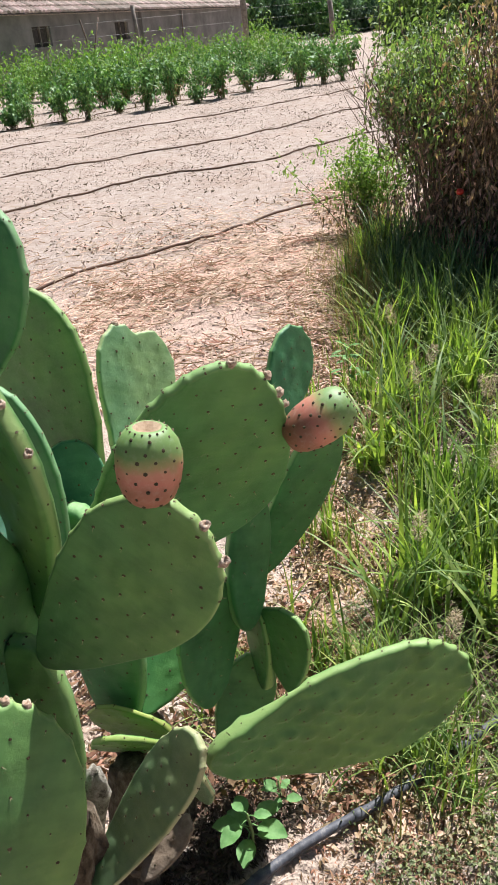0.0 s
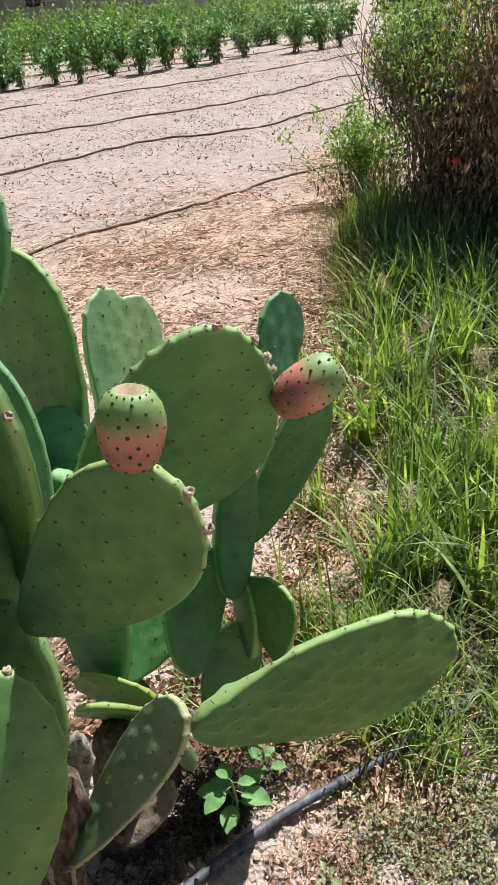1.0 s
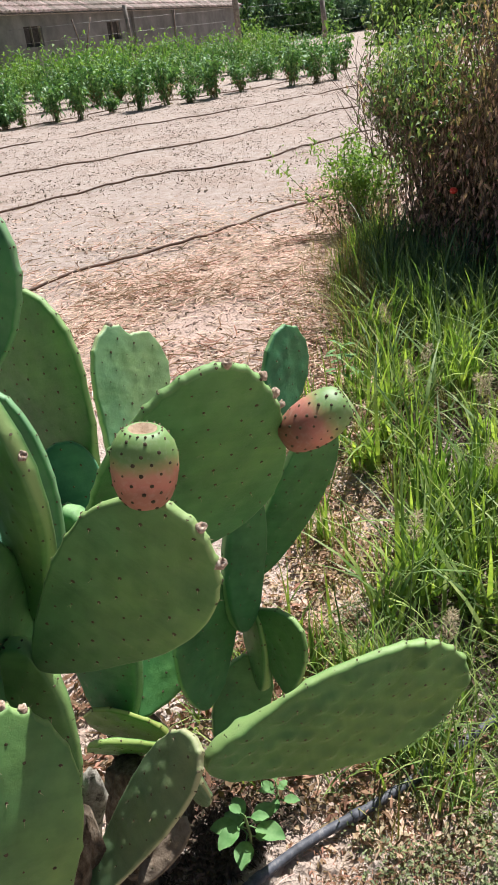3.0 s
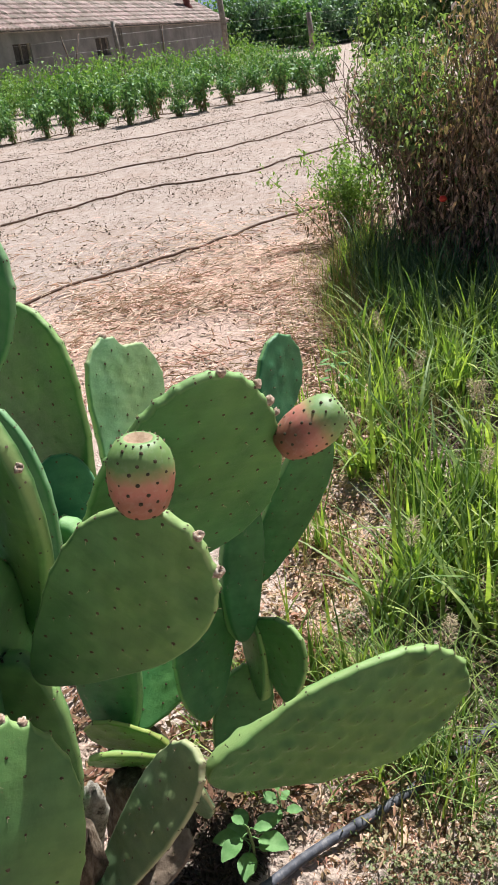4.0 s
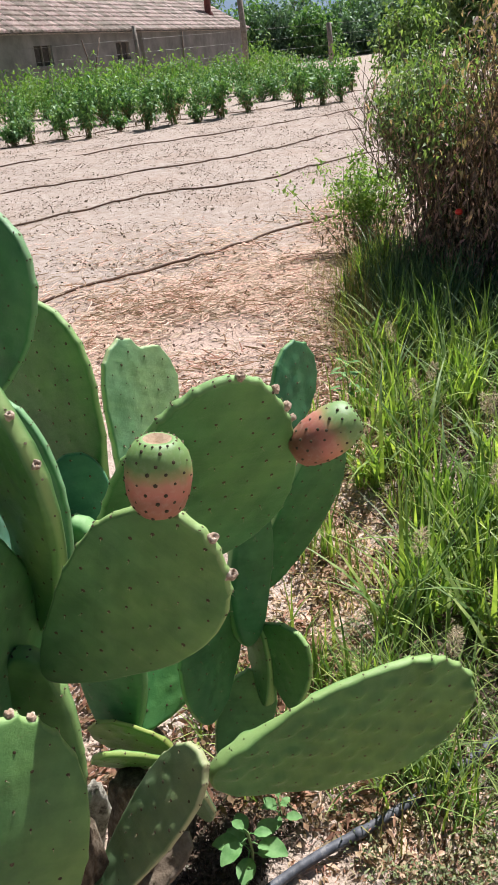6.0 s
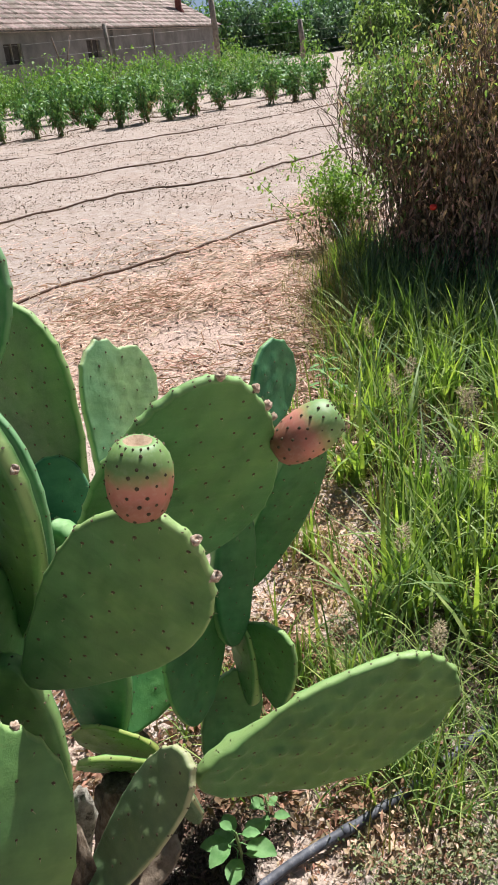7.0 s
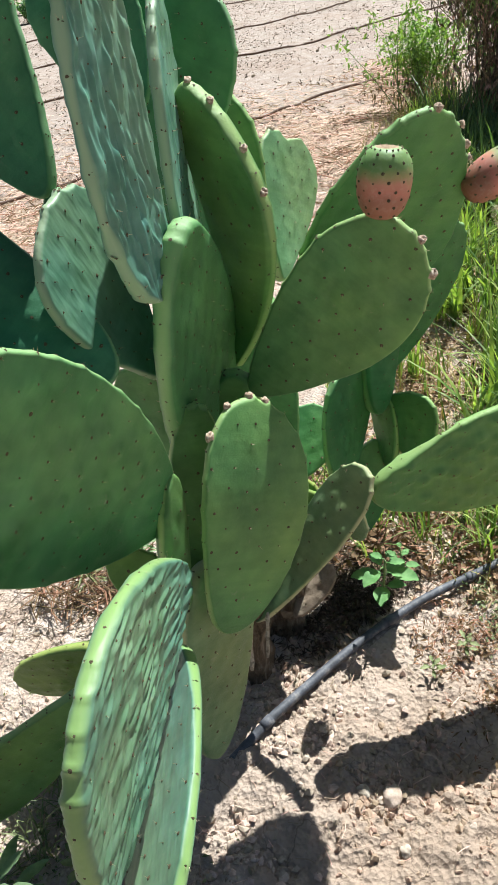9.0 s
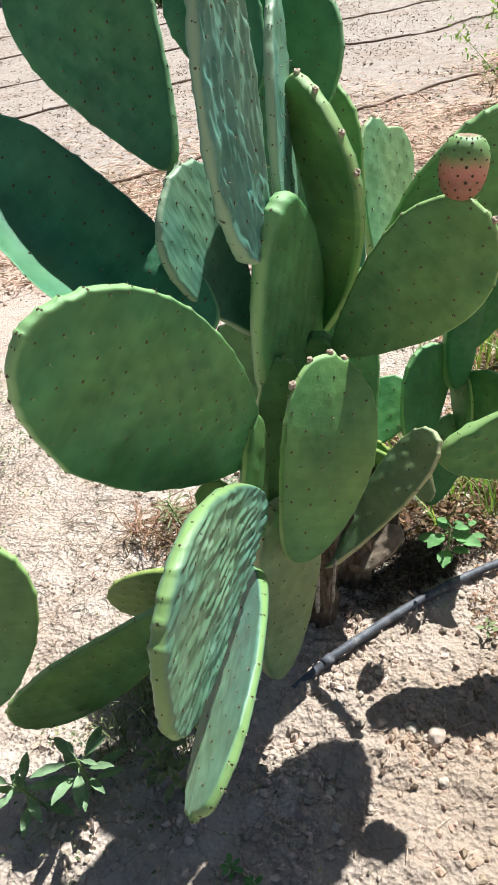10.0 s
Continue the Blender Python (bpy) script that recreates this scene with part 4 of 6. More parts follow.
def blades(x, y, length, width, lean, r, segs=4, z0=None):
    """Grass blades: tapering strips that arch over."""
    n = len(x)
    a = r.uniform(0, 2 * np.pi, n)
    d = np.stack([np.cos(a), np.sin(a), np.zeros(n)], -1)
    s = np.stack([-np.sin(a), np.cos(a), np.zeros(n)], -1)
    base = np.stack([x, y, ground_z(x, y) - 0.01 if z0 is None else z0], -1)
    vs = []
    for j in range(segs + 1):
        t = j / segs
        ang = lean * t
        out = base + length[:, None] * (d * (lean[:, None] * t * t * 0.62) + np.array((0, 0, 1)) * (t - 0.32 * lean[:, None] * t * t)[..., :])
        w = width[:, None] * (1 - t ** 1.6) * 0.5 + 0.0002
        vs += [out - s * w, out + s * w]
    v = np.stack(vs, 1).reshape(-1, 3)
    k = np.arange(n)[:, None] * (2 * segs + 2)
    f = np.concatenate([k + (2 * j, 2 * j + 1, 2 * j + 3, 2 * j + 2) for j in range(segs)], 0)
    return v, f


def merge(*vf):
    vs, fs, off = [], [], 0
    for v, f in vf:
        vs += [tuple(p) for p in v]
        fs += [tuple(int(i) + off for i in q) for q in f]
        off += len(v)
    return vs, fs


def scatter(n, x0, x1, y0, y1, keep, r):
    """Points in a rectangle kept with the odds that keep(x, y) gives."""
    x, y = r.uniform(x0, x1, n), r.uniform(y0, y1, n)
    ok = r.rand(n) < keep(x, y)
    return x[ok], y[ok]


def fade(x, y, x0, x1, y0, y1, soft):
    """1 inside a patch, falling off unevenly to 0 at its rim."""
    d = np.minimum(np.minimum(x - x0, x1 - x), np.minimum(y - y0, y1 - y)) / soft
    return np.clip(d * 1.4 - 0.8 * vnoise(x, y, soft * 0.6, 55), 0, 1)


def edge_x(y):
    """The left border of the grassy strip along the field."""
    return np.interp(y, [0.6, 1.0, 1.4, 2.1, 2.7, 3.2, 3.8, 4.6, 5.5], [0.46, 0.30, 0.24, 0.27, 0.30, 0.28, 0.27, 0.36, 0.60])


r = np.random.RandomState(21)


def lush(x, y):
    inside = np.clip((x - edge_x(y)) / 0.22, 0, 1)
    inside = inside * (1 - 0.8 * np.clip((y - 3.0) / 0.4, 0, 1))
    return inside * (0.12 + 1.1 * (vnoise(x, y, 0.13, 9) > 0.42)) * np.clip((y - 0.95) / 0.35, 0.0, 1) * np.clip((2.2 - x) / 0.35 - vnoise(x, y, 0.3, 56), 0, 1)


def tufts(n, box, keep, per, spread, r):
    """Blade feet gathered into tufts; also a height factor tuft by tuft."""
    x, y = scatter(n, *box, keep, r)
    k = r.randint(per[0], per[1], len(x))
    tall = np.repeat(r.uniform(0.55, 1.25, len(x)), k)
    x, y = np.repeat(x, k), np.repeat(y, k)
    return x + r.normal(0, spread, len(x)), y + r.normal(0, spread, len(x)), tall


x, y, tall = tufts(2500, (0.1, 2.3, 0.95, 5.6), lush, (6, 14), 0.016, r)
ln = r.uniform(0.13, 0.36, len(x)) * tall
v, f = blades(x, y, ln, r.uniform(0.007, 0.017, len(x)), r.uniform(0.1, 1.0, len(x)), r)
thing("grass", mesh_of("grass", v.tolist(), f.tolist(), GRASS), "tall lush green grass beside the field", "grass", kind="stuff")

x, y, tall = tufts(900, (0.15, 2.0, 1.0, 4.6), lush, (4, 9), 0.02, r)
v, f = blades(x, y, r.uniform(0.2, 0.42, len(x)) * tall, r.uniform(0.010, 0.018, len(x)), r.uniform(0.35, 1.4, len(x)), r, 5)
thing("grass", mesh_of("grass", v.tolist(), f.tolist(), GRASS), "broad arching green grass blades", "grass", kind="stuff")

# rank grass before the bush, the bush's shade put into its darker green
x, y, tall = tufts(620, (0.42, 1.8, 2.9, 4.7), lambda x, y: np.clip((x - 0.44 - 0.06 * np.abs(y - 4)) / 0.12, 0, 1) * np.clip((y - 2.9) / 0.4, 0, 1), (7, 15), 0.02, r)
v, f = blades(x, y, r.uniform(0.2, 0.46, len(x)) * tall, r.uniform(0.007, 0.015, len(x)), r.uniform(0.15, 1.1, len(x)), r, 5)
thing("grass", mesh_of("grass", v.tolist(), f.tolist(), GRASS_SHADED), "rank grass before the bush, coloured darker for the shade of the bush", "grass", kind="stuff")

# dead thatch, coloured dark for the shade between the grass blades
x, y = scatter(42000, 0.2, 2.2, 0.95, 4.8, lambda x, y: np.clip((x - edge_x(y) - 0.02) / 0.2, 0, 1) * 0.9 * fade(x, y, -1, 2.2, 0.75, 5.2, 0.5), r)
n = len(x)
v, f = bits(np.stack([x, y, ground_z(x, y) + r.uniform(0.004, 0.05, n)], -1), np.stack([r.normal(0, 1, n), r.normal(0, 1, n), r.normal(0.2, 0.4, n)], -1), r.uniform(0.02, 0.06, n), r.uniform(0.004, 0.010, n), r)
thing("grass_thatch", mesh_of("grass_thatch", v.tolist(), f.tolist(), LITTER_SHADE), "dead thatch under the green grass, darkened for the shade between blades", "thatch", kind="stuff")

# sparse tufts and yellowed blades on the border
def border(x, y):
    d = (x - edge_x(y)) / 0.3
    return np.exp(-d * d) * (vnoise(x, y, 0.12, 15) > 0.55)


x, y, tall = tufts(1100, (-0.15, 1.1, 0.9, 5.4), lambda x, y: border(x, y) * ((y < 2.6) | (x > edge_x(y))), (5, 14), 0.02, r)
v, f = blades(x, y, r.uniform(0.08, 0.28, len(x)) * tall, r.uniform(0.005, 0.011, len(x)), r.uniform(0.15, 0.9, len(x)), r)
thing("grass", mesh_of("grass", v.tolist(), f.tolist(), GRASS), "sparse green grass tufts among dry litter", "grass", kind="stuff")
x, y = scatter(13000, -0.1, 1.6, 0.8, 5.4, lambda x, y: np.clip((x - edge_x(y) + 0.25) / 0.3, 0, 1) * (vnoise(x, y, 0.2, 16) > 0.5), r)
v, f = blades(x, y, r.uniform(0.06, 0.24, len(x)), r.uniform(0.002, 0.004, len(x)), r.uniform(0.4, 1.5, len(x)), r)
thing("dry_grass", mesh_of("dry_grass", v.tolist(), f.tolist(), GRASS_DRY), "yellow dry grass blades among the green", "grass", kind="stuff")

x, y, tall = tufts(60, (0.26, 0.55, 3.5, 4.7), lambda x, y: np.clip((x - edge_x(y) - 0.02) / 0.15, 0, 1), (6, 16), 0.025, r)
v, f = blades(x, y, r.uniform(0.14, 0.36, len(x)) * tall, r.uniform(0.005, 0.011, len(x)), r.uniform(0.15, 0.9, len(x)), r)
thing("grass", mesh_of("grass", v.tolist(), f.tolist(), GRASS), "yellowing grass tufts at the edge of the straw", "grass", kind="stuff")
x, y, tall = tufts(170, (0.22, 0.55, 2.9, 4.5), lambda x, y: np.clip((x - edge_x(y) + 0.04) / 0.15, 0, 1), (6, 14), 0.03, r)
v, f = blades(x, y, r.uniform(0.10, 0.32, len(x)) * tall, r.uniform(0.003, 0.006, len(x)), r.uniform(0.3, 1.3, len(x)), r)
thing("dry_grass", mesh_of("dry_grass", v.tolist(), f.tolist(), GRASS_DRY), "dry yellow grass stalks at the edge of the straw", "grass", kind="stuff")

# low ground cover between pipe and grass, and by the plant's foot
def cover(x, y):
    right = np.clip((x - 0.16 - 0.3 * np.maximum(0.8 - y, 0)) / 0.12, 0, 1) * (y > 0.45) * (y < 1.5)
    left = 0.9 * np.exp(-((x + 0.58) / 0.17) ** 2 - ((y - 0.26) / 0.17) ** 2) + 0.9 * np.exp(-((x + 1.25) / 0.3) ** 2 - ((y - 1.45) / 0.4) ** 2)
    return (right + left) * (vnoise(x, y, 0.05, 18) > 0.40)


x, y = scatter(70000, -1.7, 1.0, 0.0, 2.1, cover, r)
x2, y2 = scatter(30000, 0.1, 1.0, 0.4, 1.5, lambda x, y: cover(x, y) * 0.9 + np.clip((x - 0.3) / 0.1, 0, 1) * 0.25, r)
x, y = np.append(x, x2), np.append(y, y2)
n = len(x)
pos = np.stack([x, y, ground_z(x, y) + r.uniform(0.0, 0.035, n)], -1)
way = np.stack([r.normal(0, 1, n), r.normal(0, 1, n), r.uniform(0.1, 0.9, n)], -1)
v, f = leaf_cloud(pos, way, r.uniform(0.006, 0.014, n), r.uniform(0.003, 0.0065, n), r)
thing("ground_cover", mesh_of("ground_cover", v.tolist(), f.tolist(), WEED_DARK), "low small-leaved green weeds creeping over the soil", "weeds", kind="stuff")

# dry litter: straw, twigs and dead leaves
def straw(x, y):
    d = (y - x) / 1.4142
    band = np.exp(-((d - 3.25) / 0.85) ** 2) * (x < edge_x(y) + 0.2)
    border_ = np.exp(-((x - edge_x(y) + 0.05) / 0.22) ** 2) * 0.9 * (y > 0.9)
    band = band * fade(x, y, -3.5, 1.6, 2.2, 7.5, 0.6)
    return np.clip(band * 1.1 * np.clip(vnoise(x, y, 0.45, 20) * 1.6 - 0.25, 0.05, 1) + border_ + 0.03 * fade(x, y, -3.5, 1.2, 2.2, 7.0, 0.6), 0, 1)


def sticks(n, box, keep, lo, hi, wd, r, lift=0.012):
    x, y = scatter(n, *box, keep, r)
    n = len(x)
    a, l = r.uniform(0, 6.283, n), r.uniform(lo, hi, n)
    z = ground_z(x, y) + r.uniform(0.002, lift, n)
    c = np.stack([x, y, z], -1)
    d = np.stack([np.cos(a), np.sin(a), r.normal(0, 0.18, n)], -1) * l[:, None] / 2
    bend = np.stack([-np.sin(a), np.cos(a), r.uniform(0, 0.6, n)], -1) * (l * r.normal(0, 0.12, n))[:, None]
    s = np.stack([-np.sin(a), np.cos(a), np.zeros(n)], -1) * wd / 2
    up = np.array((0, 0, wd * 0.7))
    vs = []
    for p in (c - d, c + bend, c + d):
        vs += [p - s, p + up, p + s]
    v = np.stack(vs, 1).reshape(-1, 3)
    k = np.arange(n)[:, None] * 9
    f = np.concatenate([k + q for q in ((0, 1, 4, 3), (1, 2, 5, 4), (3, 4, 7, 6), (4, 5, 8, 7))], 0)
    return v, f


v, f = sticks(72000, (-3.5, 1.2, 2.2, 7.0), straw, 0.025, 0.13, 0.0045, r, 0.04)
thing("straw_litter", mesh_of("straw_litter", v.tolist(), f.tolist(), STRAW), "dry straw and stalks strewn over the soil", "straw", kind="stuff")
v, f = sticks(26000, (-1.6, 1.2, -0.2, 2.4), lambda x, y: fade(x, y, -1.6, 1.2, -0.2, 2.4, 0.4) * np.clip(0.16 + 0.9 * np.exp(-((x - edge_x(y) + 0.08) / 0.2) ** 2) * (y > 0.75) + 0.15 * (x < -0.45) * (y > 0.3), 0, 1), 0.006, 0.04, 0.0014, r)
thing("straw_litter", mesh_of("straw_litter", v.tolist(), f.tolist(), STRAW), "short dry stalks on crumbly soil", "straw", kind="stuff")
v, f = sticks(8000, (-1.7, -0.28, 0.3, 2.0), lambda x, y: fade(x, y, -1.7, -0.22, 0.25, 2.0, 0.3) * (0.35 + 0.5 * (vnoise(x, y, 0.2, 71) > 0.5)), 0.008, 0.05, 0.0016, r)
thing("twig_litter", mesh_of("twig_litter", v.tolist(), f.tolist(), FIELD_BITS), "fine dark twigs over pale soil", "twigs", kind="stuff")
v, f = sticks(24000, (-3.5, 1.2, 2.2, 7.0), lambda x, y: straw(x, y) * (0.2 + 0.8 * (vnoise(x, y, 0.3, 72) > 0.45)), 0.03, 0.13, 0.006, r, 0.06)
thing("twig_litter", mesh_of("twig_litter", v.tolist(), f.tolist(), DEAD), "tangled reddish brown dead stalks", "twigs", kind="stuff")
x, y = scatter(52000, -0.3, 1.2, 0.78, 4.4, lambda x, y: np.exp(-((x - edge_x(y) + 0.07) / 0.17) ** 2) * (0.3 + 0.7 * (vnoise(x, y, 0.15, 61) > 0.4)), r)
n = len(x)
v, f = leaf_cloud(np.stack([x, y, ground_z(x, y) + r.uniform(0.003, 0.02, n)], -1), np.stack([r.normal(0, 1, n), r.normal(0, 1, n), r.normal(0, 0.25, n)], -1), r.uniform(0.012, 0.036, n), r.uniform(0.005, 0.013, n), r)
thing("dead_leaf_litter", mesh_of("dead_leaf_litter", v.tolist(), f.tolist(), LITTER_PALE), "brown dead leaves under the grass border", "leaf litter", kind="stuff")
x, y = scatter(30000, -0.35, 1.1, 0.85, 4.2, lambda x, y: np.exp(-((x - edge_x(y) + 0.02) / 0.2) ** 2) * (vnoise(x, y, 0.13, 63) > 0.48), r)
n = len(x)
v, f = leaf_cloud(np.stack([x, y, ground_z(x, y) + r.uniform(0.005, 0.03, n)], -1), np.stack([r.normal(0, 1, n), r.normal(0, 1, n), r.normal(0, 0.3, n)], -1), r.uniform(0.012, 0.045, n), r.uniform(0.004, 0.012, n), r)
thing("dead_leaf_litter", mesh_of("dead_leaf_litter", v.tolist(), f.tolist(), DEAD), "dark red-brown dead leaves among the grass tufts", "leaf litter", kind="stuff")
# dead litter laid dense and dark to deepen the shade at the cactus foot
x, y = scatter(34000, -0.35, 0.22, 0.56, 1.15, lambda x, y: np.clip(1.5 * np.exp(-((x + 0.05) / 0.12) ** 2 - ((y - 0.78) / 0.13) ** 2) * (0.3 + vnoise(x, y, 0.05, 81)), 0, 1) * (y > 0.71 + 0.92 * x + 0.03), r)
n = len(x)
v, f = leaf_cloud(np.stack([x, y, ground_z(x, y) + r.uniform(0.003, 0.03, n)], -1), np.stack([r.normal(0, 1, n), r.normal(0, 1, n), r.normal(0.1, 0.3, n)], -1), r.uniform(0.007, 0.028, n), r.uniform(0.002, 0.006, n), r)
thing("dead_leaf_litter", mesh_of("dead_leaf_litter", v.tolist(), f.tolist(), LITTER_SHADE), "dead litter round the cactus foot, coloured dark to deepen its shade", "leaf litter", kind="stuff")
x, y = scatter(18000, 0.0, 0.75, 0.3, 0.98, lambda x, y: fade(x, y, 0.0, 0.75, 0.3, 0.98, 0.15) * np.clip((x - 0.03 - 0.6 * np.maximum(y - 0.75, 0)) / 0.1, 0, 1) * (0.12 + 0.75 * (vnoise(x, y, 0.09, 83) > 0.5)), r)
n = len(x)
v, f = leaf_cloud(np.stack([x, y, ground_z(x, y) + r.uniform(0.002, 0.015, n)], -1), np.stack([r.normal(0, 1, n), r.normal(0, 1, n), r.normal(0.05, 0.25, n)], -1), r.uniform(0.006, 0.022, n), r.uniform(0.002, 0.006, n), r)
thing("dead_leaf_litter", mesh_of("dead_leaf_litter", v.tolist(), f.tolist(), DEAD), "reddish brown dead leaf bits on the soil beside the pipe", "leaf litter", kind="stuff")
x, y = scatter(9000, -0.6, 0.25, 0.85, 1.5, lambda x, y: (0.25 + 0.75 * (vnoise(x, y, 0.1, 65) > 0.45)) * fade(x, y, -0.6, 0.4, 0.75, 1.5, 0.2), r)
n = len(x)
v, f = bits(np.stack([x, y, ground_z(x, y) + r.uniform(0.004, 0.03, n)], -1), np.stack([r.normal(0, 1, n), r.normal(0, 1, n), r.normal(0.1, 0.35, n)], -1), r.uniform(0.01, 0.045, n), r.uniform(0.004, 0.012, n), r)
thing("dead_leaf_litter", mesh_of("dead_leaf_litter", v.tolist(), f.tolist(), DEAD), "red-brown dead leaves on the ground behind the cactus", "leaf litter", kind="stuff")
x, y, tall = tufts(210, (-0.12, 0.65, 0.86, 1.25), lambda x, y: np.where(x < 0.3, 0.3 * (y > 0.9), 0.8), (6, 14), 0.015, r)
v, f = blades(x, y, r.uniform(0.10, 0.24, len(x)) * tall, r.uniform(0.003, 0.006, len(x)), r.uniform(0.4, 1.3, len(x)), r)
thing("grass", mesh_of("grass", v.tolist(), f.tolist(), GRASS), "thin grass growing behind the cactus stems", "grass", kind="stuff")
x, y, tall = tufts(60, (-0.70, -0.42, 0.16, 0.44), lambda x, y: np.clip(1.2 - ((x + 0.55) / 0.12) ** 2 - ((y - 0.31) / 0.12) ** 2, 0, 1), (6, 14), 0.012, r)
v, f = blades(x, y, r.uniform(0.04, 0.12, len(x)) * tall, r.uniform(0.002, 0.005, len(x)), r.uniform(0.3, 1.3, len(x)), r)
thing("grass", mesh_of("grass", v.tolist(), f.tolist(), WEED_DARK), "dark narrow grass in the shade under the cactus", "grass", kind="stuff")
v, f = sticks(900, (-0.85, -0.42, 0.66, 1.02), lambda x, y: np.clip(1.1 - ((x + 0.62) / 0.17) ** 2 - ((y - 0.84) / 0.12) ** 2, 0, 1) * (vnoise(x, y, 0.06, 74) > 0.4), 0.03, 0.13, 0.0028, r, 0.06)
thing("twig_litter", mesh_of("twig_litter", v.tolist(), f.tolist(), DEAD), "tangle of dead weed stalks on the pale soil", "twigs", kind="stuff")
# dark specks of dead weeds over the field
x, y = scatter(170000, -9, 4, 2.5, 19, lambda x, y: (x < edge_x(np.minimum(y, 5.5)) + 0.1 * y) * (0.2 + 0.55 * (vnoise(x, y, 0.35, 31) > 0.55)) * fade(x, y, -9, 6, 2.3, 19.5, 1.2), r)
n = len(x)
v, f = bits(np.stack([x, y, ground_z(x, y) + r.uniform(0.003, 0.03, n)], -1), np.stack([r.normal(0, 1, n), r.normal(0, 1, n), r.normal(0.1, 0.3, n)], -1), r.uniform(0.01, 0.045, n), r.uniform(0.004, 0.014, n), r)
thing("field_litter", mesh_of("field_litter", v.tolist(), f.tolist(), FIELD_BITS), "bits of dead weeds over the bare field", "plant litter", kind="stuff")

# clods and stones
ICO = [(0, 0, 1), (0.894, 0, 0.447), (0.276, 0.851, 0.447), (-0.724, 0.526, 0.447), (-0.724, -0.526, 0.447), (0.276, -0.851, 0.447),
       (0.724, 0.526, -0.447), (-0.276, 0.851, -0.447), (-0.894, 0, -0.447), (-0.276, -0.851, -0.447), (0.724, -0.526, -0.447), (0, 0, -1)]
ICF = np.array([(0, i, i % 5 + 1) for i in range(1, 6)] + [(i, i + 5, i % 5 + 1) for i in range(1, 6)] + [(i % 5 + 1, i + 5, i % 5 + 6) for i in range(1, 6)] + [(11, i % 5 + 6, i + 5) for i in range(1, 6)])


def clods(x, y, size, r):
    n = len(x)
    c = np.stack([x, y, ground_z(x, y) + size * 0.25], -1)
    v = np.array(ICO)[None] * size[:, None, None] * r.uniform(0.55, 1.35, (n, 12, 1)) * r.uniform(0.6, 1.2, (n, 1, 3)) + c[:, None]
    f = ICF[None] + np.arange(n)[:, None, None] * 12
    return v.reshape(-1, 3), f.reshape(-1, 3)


x, y = scatter(62000, -1.0, 0.62, -0.15, 1.2, lambda x, y: fade(x, y, -1.0, 0.62, -0.15, 1.2, 0.1) * (0.10 + 0.7 * np.clip((vnoise(x, y, 0.11, 24) - 0.38) * 3, 0, 1)) * np.clip((x + 0.75) / 0.4, 0.15, 1), r)
rust = np.hypot(x - 0.13, y - 0.30) + 0.16 * vnoise(x, y, 0.05, 41) < 0.34
v, f = clods(x[rust], y[rust], 0.0016 + 0.0085 * r.rand(rust.sum()) ** 3.2, r)
thing("soil_clods", mesh_of("soil_clods", v.tolist(), f.tolist(), CLOD_RUST, False), "crumbs of rust-coloured earth", "clods", kind="stuff")
x, y = x[~rust], y[~rust]
v, f = clods(x, y, 0.0016 + 0.0085 * r.rand(len(x)) ** 3.2, r)
thing("soil_clods", mesh_of("soil_clods", v.tolist(), f.tolist(), CLOD, False), "loose crumbs and clods of tan earth", "clods", kind="stuff")
x, y = scatter(9000, -6, 1.2, 2.2, 12, lambda x, y: np.exp(-y / 7) * (vnoise(x, y, 0.5, 26) > 0.4) * (x < edge_x(np.minimum(y, 5.5)) + 0.1), r)
v, f = clods(x, y, 0.004 + 0.014 * r.rand(len(x)) ** 4, r)
thing("soil_clods", mesh_of("soil_clods", v.tolist(), f.tolist(), CLOD, False), "clods on the tilled field", "clods", kind="stuff")


def stone(x, y, size, seed, label, skin=STONE):
    bm = bmesh.new()
    bmesh.ops.create_icosphere(bm, subdivisions=3, radius=1)
    rr = np.random.RandomState(seed)
    k = rr.uniform(0.7, 1.15, 3) * (1, 1, 0.8)
    for q in bm.verts:
        d = 1 + 0.35 * noise.noise(q.co * 1.3 + Vector((seed, 0, 0))) + 0.12 * noise.noise(q.co * 4 + Vector((0, seed, 0)))
        q.co = Vector((q.co.x * k[0], q.co.y * k[1], q.co.z * k[2])) * d * size
    me = bpy.data.meshes.new("stone")
    bm.to_mesh(me)
    bm.free()
    me.materials.append(skin)
    me.polygons.foreach_set("use_smooth", [True] * len(me.polygons))
    return thing("stone", me, label, "stone", pose(x, y, gz(x, y) + size * 0.3, 0, 0, seed * 40), group="stones by the pipe")


for i, (x, y, s) in enumerate(((-0.042, 0.354, 0.012), (0.02, 0.264, 0.012), (-0.012, 0.345, 0.008), (0.2, 0.42, 0.012), (-0.10, 0.20, 0.009), (0.13, 0.30, 0.008), (0.245, 0.47, 0.01), (-0.155, 0.16, 0.008))):
    stone(x, y, s, i + 1, "small pale stone half sunk in the soil")
for i, (x, y, s) in enumerate(((0.005, 0.35, 0.018), (0.21, 0.455, 0.022), (-0.376, 4.473, 0.035))):
    stone(x, y, s, i + 31, "lump of reddish brown earth", CLOD)


